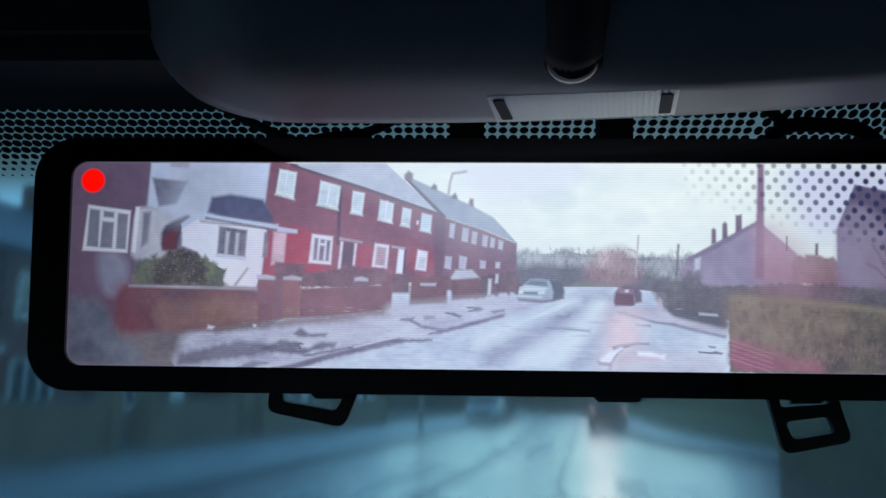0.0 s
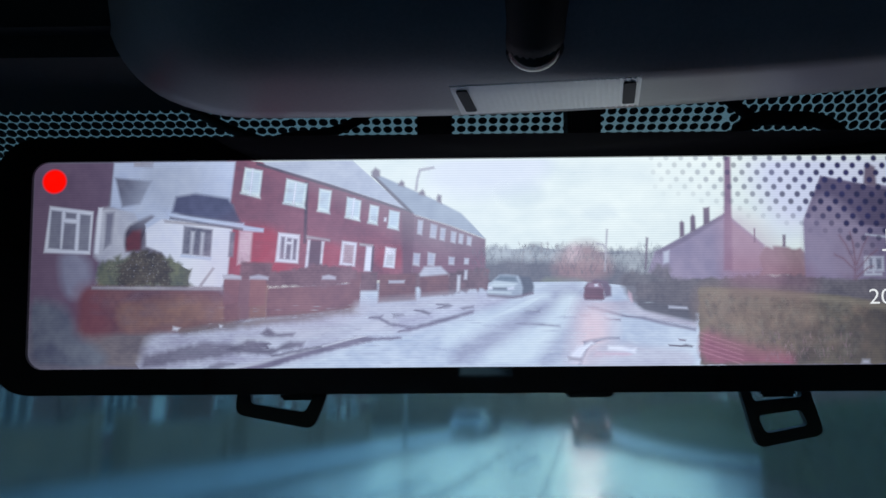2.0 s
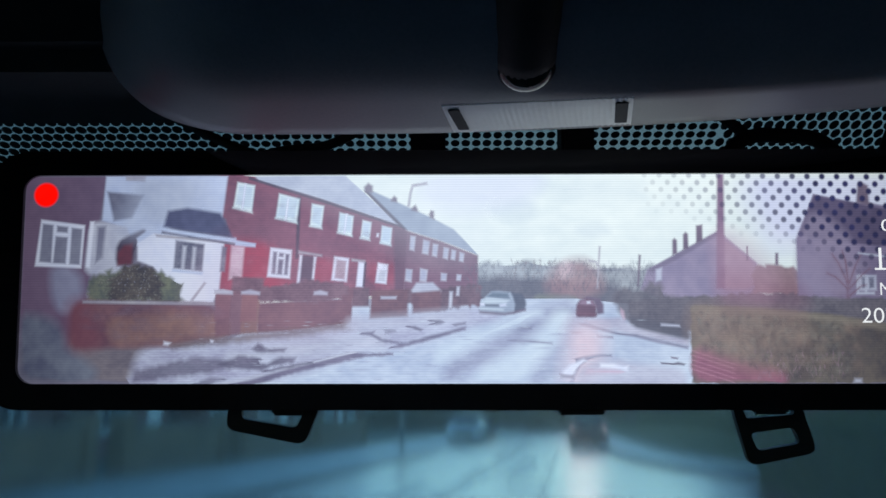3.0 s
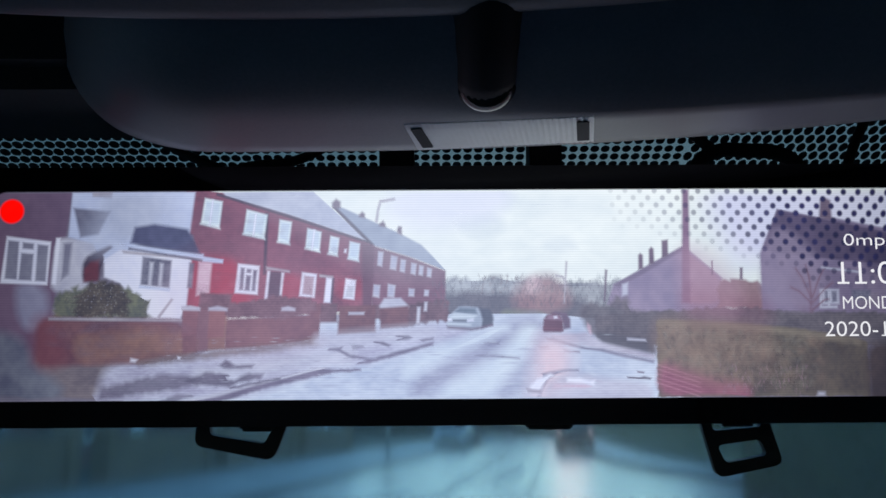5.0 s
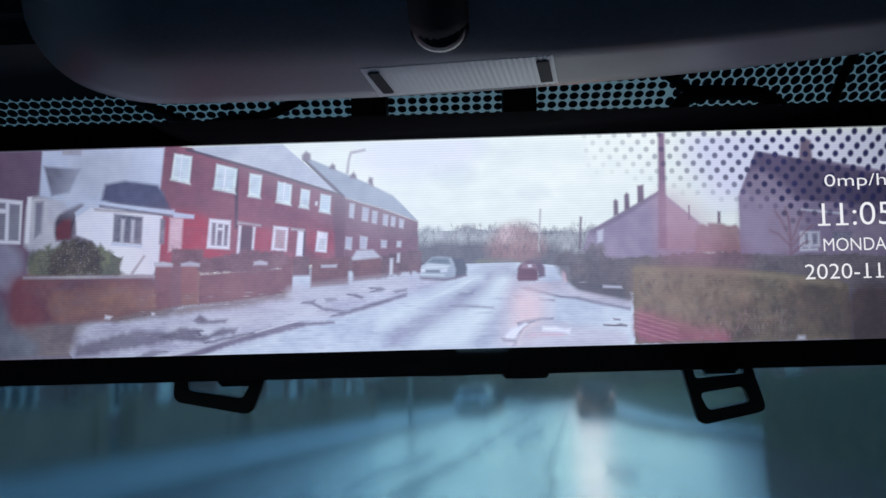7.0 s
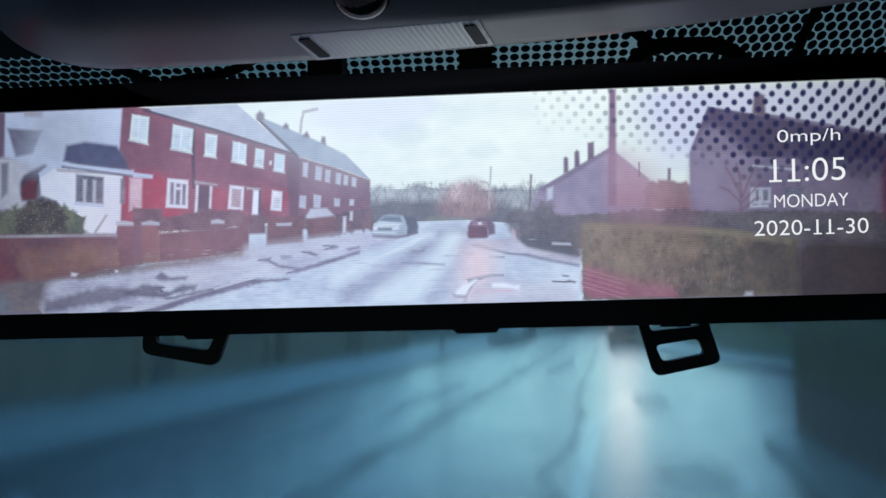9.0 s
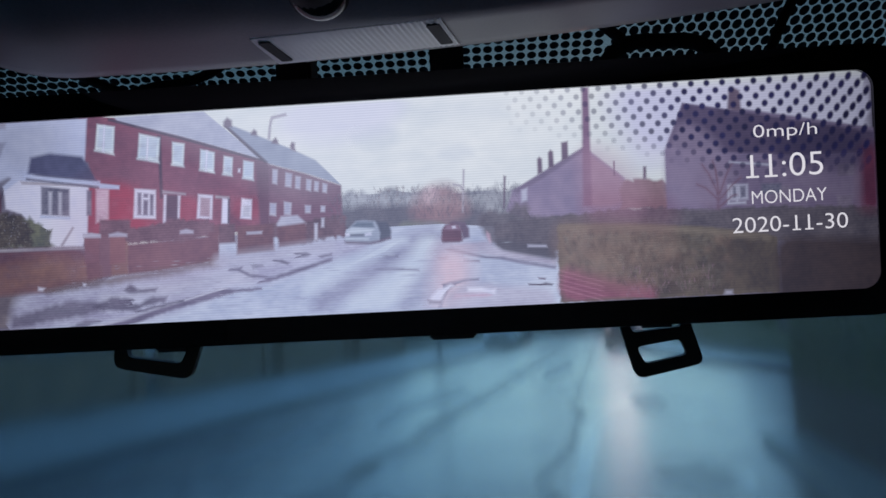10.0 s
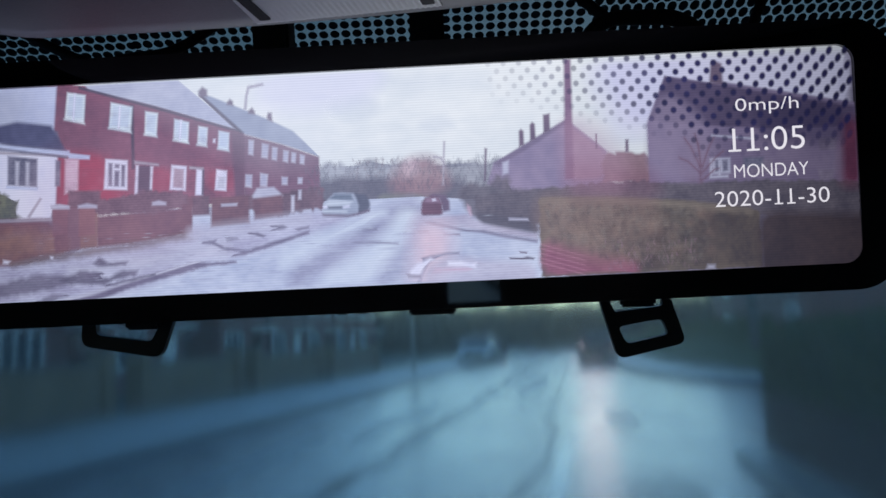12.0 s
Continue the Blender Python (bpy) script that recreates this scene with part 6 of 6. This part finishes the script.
shape("brick_joint", "brickjoint", 0.5, [(51.8, 4.4), (62.8, 0.8), (64.7, 0.0), (62.8, 0.5), (51.8, 4.0)], full=0.14)
shape("hedge_warm", "hedgewarm", 9, [(53.6, 21.4), (73.8, 19.7), (85.2, 16.6), (82.5, 6.0), (70.7, 3.8), (58.5, 9.3), (53.0, 13.5)], full=0.55)
shape("hedge_gap_twigs", "hedgedeep", 5, [(79.9, 10.1), (86.7, 11.7), (88.0, 1.8), (79.2, 0.4)], full=0.6)
shape("hedge_white", "white2", 1, [(97.8, 1.4), (99.7, 1.3), (99.7, -0.1), (97.4, -0.0)], full=0.8)
shape("gable_light", "mauvepink", 4, [(83.6, 39.6), (87.4, 49.1), (95.5, 44.3), (100.0, 37.1), (99.8, 24.2), (82.9, 26.1)], full=0.7)
shape("roof_shade", "roofdark", 6, [(113.8, 44.4), (123.0, 45.0), (136.1, 41.1), (135.8, 33.9), (117.9, 34.9), (113.5, 37.7)], full=0.6)
shape("house_front_line", "white2", 0.8, [(100.5, 37.0), (111.9, 35.6), (111.8, 35.1), (100.4, 36.6)])
shape("house_front_dark", "pane", 1, [(108.9, 30.3), (114.3, 30.2), (114.2, 27.4), (108.7, 27.6)])
shape("window_edge", "white2", 0.5, [(99.7, 30.4), (100.3, 30.4), (100.2, 25.7), (104.5, 25.8), (104.5, 25.0), (99.4, 25.0)])
shape("window_bar", "white2", 0.5, [(102.0, 30.0), (102.4, 29.9), (102.4, 25.6), (101.9, 25.6)])
shape("tree_branch", "branch", 1.0, [(96.3, 23.8), (96.8, 28.7), (97.5, 28.7), (97.2, 23.7)], full=0.45)
shape("tree_branch", "branch", 1.0, [(96.8, 27.9), (94.3, 33.8), (92.6, 36.7), (93.1, 36.8), (95.0, 34.1), (97.4, 28.4)], full=0.45)
shape("tree_branch", "branch", 1.0, [(96.8, 28.4), (96.5, 34.2), (95.6, 37.6), (96.1, 37.8), (97.1, 34.1), (97.5, 28.7)], full=0.45)
shape("tree_branch", "branch", 1.0, [(97.1, 28.1), (99.2, 33.5), (100.9, 36.5), (101.4, 36.4), (99.8, 33.2), (97.6, 27.7)], full=0.45)
shape("tree_branch", "branch", 1.0, [(97.1, 26.8), (100.9, 30.8), (103.5, 32.7), (103.7, 32.2), (101.4, 30.3), (97.5, 26.2)], full=0.45)
shape("tree_branch", "branch", 1.0, [(96.9, 26.2), (93.5, 29.7), (91.1, 30.9), (91.3, 31.4), (93.9, 30.3), (97.2, 26.8)], full=0.45)
shape("tree_branch", "branch", 1.0, [(96.9, 24.7), (100.8, 27.7), (102.3, 27.9), (102.3, 27.5), (100.9, 27.1), (97.2, 24.0)], full=0.45)
shape("pink_haze", "pinkglow", 9, [(60.7, 42.5), (68.3, 40.5), (75.6, 31.5), (74.5, 24.5), (61.3, 25.3)], full=0.4)
shape("wet_hedge_glow", "pinkred", 10, [(61.5, 29.2), (82.3, 26.7), (83.6, 21.7), (62.0, 22.9)], full=0.3)
shape("porch_roof_dark", "slatedark", 1.2, [(-97.8, 49.5), (-92.1, 50.4), (-82.5, 48.9), (-78.7, 41.7), (-99.0, 44.8)])
shape("porch_gutter", "white3", 0.4, [(-100.0, 44.8), (-72.3, 39.9), (-72.3, 39.2), (-100.1, 43.9)])
shape("porch_gutter_shade", "pane", 0.5, [(-99.4, 43.7), (-78.4, 40.0), (-78.4, 39.6), (-99.5, 43.0)])
shape("dark_yard", "yardark", 1, [(-78.2, 30.4), (-69.6, 30.0), (-69.7, 27.9), (-55.8, 25.0), (-55.2, 27.6), (-45.2, 27.3), (-45.0, 25.4), (-55.1, 22.8), (-71.3, 23.7), (-78.4, 26.3)], 0.4)
shape("gate_pillar", "pillar", 0.5, [(-83.2, 25.8), (-78.8, 25.7), (-79.2, 18.8), (-83.6, 17.9)])
shape("gate_gap", "pillardark", 0.6, [(-78.8, 24.7), (-75.6, 24.9), (-76.0, 17.5), (-79.3, 17.4)])
shape("gate_pillar", "pillar2", 0.5, [(-75.7, 25.7), (-71.2, 25.6), (-71.6, 17.9), (-76.2, 17.5)])
shape("pillar_cap", "white2", 0.4, [(-83.6, 26.4), (-81.2, 26.8), (-78.4, 26.1), (-78.5, 25.3), (-83.7, 25.5)])
shape("pillar_cap", "white2", 0.4, [(-76.0, 26.2), (-73.4, 26.7), (-70.6, 26.0), (-70.7, 25.2), (-76.0, 25.4)])
shape("pillar_cap", "white2", 0.4, [(-55.1, 26.1), (-53.3, 26.5), (-51.2, 25.9), (-51.3, 25.1), (-55.2, 25.2)])


def specks(name, mat, n, x0, x1, z0, z1, tall, wide, inside=None, strength=1.0):
    """Many small soft flecks of the picture: leaves, twigs, glints."""
    LAYER[0] += 1
    y = -0.000004 * LAYER[0]
    bm = bmesh.new()
    fade = bm.verts.layers.float.new("fade")
    for _ in range(n):
        x, z = RAG.uniform(x0, x1), RAG.uniform(z0, z1)
        if inside and not inside(x, z):
            continue
        h, w, t = tall * RAG.uniform(0.5, 1.5), wide * RAG.uniform(0.5, 1.5), RAG.uniform(-0.5, 0.5)
        c = bm.verts.new((x / 1000, y, z / 1000))
        c[fade] = RAG.uniform(0.2, 0.6) * strength
        ring = []
        for q in range(6):
            a = 6.2832 * q / 6
            dx, dz = w * math.cos(a), h * math.sin(a)
            v = bm.verts.new((min(140, max(-140, x + dx + dz * t)) / 1000, y, min(60, max(0, z + dz)) / 1000))
            v[fade] = 0.0
            ring.append(v)
        for q in range(6):
            bm.faces.new((c, ring[q], ring[(q + 1) % 6]))
    return tagged(flat(name, mat, bm), kind="stuff")


bush_spot = lambda cx, cz, rx, rz: (lambda x, z: ((x - cx) / rx) ** 2 + ((z - cz) / rz) ** 2 < 1)
specks("bush_leaf", "leaflight", 260, -120, -93, 23.5, 34, 0.4, 0.35, bush_spot(-107, 28, 11, 5.5))
specks("bush_leaf", "leafdark", 200, -120, -93, 23.5, 34, 0.5, 0.4, bush_spot(-108, 28, 9, 5))
specks("far_twig", "treeslow", 420, -12, 42, 26, 34.5, 1.3, 0.35)
specks("far_twig", "trees2", 80, 0, 24, 30, 35, 1.0, 0.5)
specks("hedge_leaf", "leafdark", 420, 54, 110, 2, 20, 1.5, 1.2, lambda x, z: z < 20.5 - (x - 54) * 0.09 and z > 10 - (x - 54) * 0.35, 0.6)
specks("hedge_leaf", "leaflight", 300, 54, 98, 3, 20, 1.4, 1.0, lambda x, z: z < 20.5 - (x - 54) * 0.09 and z > 11 - (x - 54) * 0.35, 0.45)
specks("hedge_clump", "hedgedeep", 60, 56, 108, 3, 18, 2.6, 2.2, lambda x, z: z < 19.5 - (x - 54) * 0.09 and z > 11 - (x - 54) * 0.35, 0.7)
specks("hedge_clump", "hedgewarm", 50, 56, 100, 5, 19, 2.4, 2.4, lambda x, z: z < 19.8 - (x - 54) * 0.09 and z > 12 - (x - 54) * 0.35, 0.6)
specks("brick_stain", "brick2d", 70, -80, -34, 28, 54, 2.2, 2.6, lambda x, z: z < 56 - (x + 76) * 0.33, 0.4)
specks("brick_stain", "pinkveil", 40, -80, -34, 28, 50, 1.8, 2.2, lambda x, z: z < 52 - (x + 76) * 0.33, 0.2)
specks("wall_stain", "dark2", 50, -122, -82, 11, 22, 1.6, 2.6, None, 0.5)
specks("road_sheen", "sheen", 30, -45, 16, 1, 17, 0.5, 4.0, lambda x, z: z < 18 - abs(x) * 0.2, 0.7)
specks("road_shade", "roadlilac", 30, -45, 16, 1, 18, 0.5, 3.6, lambda x, z: z < 18 - abs(x) * 0.2, 0.8)
specks("bush_flower", "white2", 34, -113, -99, 25, 33, 0.3, 0.3, bush_spot(-106, 29, 7, 4), 0.9)
specks("hedge_twig", "leafpink", 120, 70, 95, 0.5, 9, 0.9, 0.25)
specks("road_glint", "sheen", 160, -60, 40, 1, 18, 0.2, 1.6)
specks("pavement_glint", "white2", 120, -90, -20, 4, 18, 0.18, 1.2)
specks("pavement_crack", "kerb", 60, -95, -22, 3, 17, 0.15, 1.2)

# the wet lens: light that spills over the roofs and a veil on the near walls
shape("sky_spill", "spill", 14, [(-50.0, 60.0), (-10.0, 60.0), (-6.0, 38.0), (-20.0, 36.0), (-40.0, 46.0), (-62.0, 60.0)], full=0.16)
shape("wall_veil", "pinkveil", 14, [(-84.0, 42.0), (-48.0, 38.0), (-44.0, 20.0), (-60.0, 14.0), (-92.0, 18.0)], full=0.12)

# the windscreen's dots as the dash camera sees them
dots = bmesh.new()
fade = dots.verts.layers.float.new("fade")
LAYER[0] += 1
for j in range(16):
    for i in range(30):
        x = 40 + 4.25 * i + (2.12 if j % 2 else 0) + 0.22 * j
        z = 59.6 - 2.1 * j - 0.012 * (x - 40)
        low = 49 - max(0, x - 42) * 0.26 if x < 95 else 31 + (x - 95) * 0.02
        if z < low or x > 139:
            continue
        w = min(1.0, (x - 40) / 60 + 0.18) * min(1.0, (z - low) / 9 + 0.15)
        r, k = 0.66 + 0.14 * w, max(0, x - 105) / 35
        ring = []
        c = dots.verts.new((x / 1000, -0.000004 * LAYER[0], z / 1000))
        c[fade] = w
        for q in range(10):
            a = 6.2832 * q / 10
            v = dots.verts.new(((x + r * 0.7 * (math.cos(a) + 0.5 * k * math.sin(a))) / 1000, -0.000004 * LAYER[0], min(60, z + r * 0.75 * (1 + 0.5 * k) * math.sin(a)) / 1000))
            v[fade] = w
            u = dots.verts.new(((x + r * 1.4 * (math.cos(a) + 0.5 * k * math.sin(a))) / 1000, -0.000004 * LAYER[0], min(60, z + r * 1.5 * (1 + 0.5 * k) * math.sin(a)) / 1000))
            u[fade] = 0
            ring.append((v, u))
        for q in range(10):
            (v0, u0), (v1, u1) = ring[q], ring[(q + 1) % 10]
            dots.faces.new((c, v0, v1))
            dots.faces.new((v0, u0, u1, v1))
tagged(flat("pictured_dots", "dot", dots), kind="stuff")


def words(text, x0, x1, z0, z1):
    c = bpy.data.curves.new("words", "FONT")
    c.body = text
    c.offset = -0.008
    tmp = new("words_path", c)
    me = bpy.data.meshes.new_from_object(tmp.evaluated_get(bpy.context.evaluated_depsgraph_get()))
    bpy.data.objects.remove(tmp)
    xs = [v.co.x for v in me.vertices]
    zs = [v.co.y for v in me.vertices]
    LAYER[0] += 1
    for v in me.vertices:
        v.co = ((x0 + (x1 - x0) * (v.co.x - min(xs)) / (max(xs) - min(xs))) / 1000, -0.000004 * LAYER[0], (z0 + (z1 - z0) * (v.co.y - min(zs)) / (max(zs) - min(zs))) / 1000)
    at = me.attributes.new("fade", "FLOAT", "POINT")
    at.data.foreach_set("value", [1.0] * len(me.vertices))
    me.materials.clear()
    me.materials.append(PAINT["text"])
    # one part a character
    bm = bmesh.new()
    bm.from_mesh(me)
    bmesh.ops.remove_doubles(bm, verts=bm.verts, dist=1e-7)
    bm.verts.index_update()
    left = set(bm.verts)
    isles = []
    while left:
        isle, todo = set(), [next(iter(left))]
        while todo:
            v = todo.pop()
            if v not in isle:
                isle.add(v)
                todo += [e.other_vert(v) for e in v.link_edges]
        left -= isle
        isles.append(isle)
    isles.sort(key=lambda q: min(v.co.x for v in q))
    glyphs = [g for g in text for _ in range(2 if g == ":" else 1)]
    for isle, glyph in zip(isles, glyphs):
        one = bm.copy()
        keep = {v.index for v in isle}
        bmesh.ops.delete(one, geom=[v for v in one.verts if v.index not in keep], context="VERTS")
        if glyph == "1":
            # its foot
            y, top, x = one.verts[:][0].co.y, (z1 - z0) / 1000, max(v.co.x for v in one.verts) - 0.055 * (z1 - z0) / 1000
            one.faces.new([one.verts.new((x + a * top, y, z0 / 1000 + b * top)) for a, b in ((-0.27, 0.0), (0.27, 0.0), (0.27, 0.085), (-0.27, 0.085))])
            level = one.verts.layers.float["fade"]
            for v in one.verts:
                v[level] = 1.0
        flat("character", "text", one)
    bm.free()


words("0mp/h", 107.3, 124.5, 42.0, 46.5)
words("11:05", 106.1, 125.7, 32.0, 38.4)
words("MONDAY", 106.1, 126.4, 24.8, 28.4)
words("2020-11-30", 100.5, 131.7, 17.0, 21.2)
shape("recording_dot", "mark", 0.3, [(-133.4 + 3.5 * math.cos(6.2832 * i / 28), 54.3 + 3.5 * math.sin(6.2832 * i / 28)) for i in range(28)])
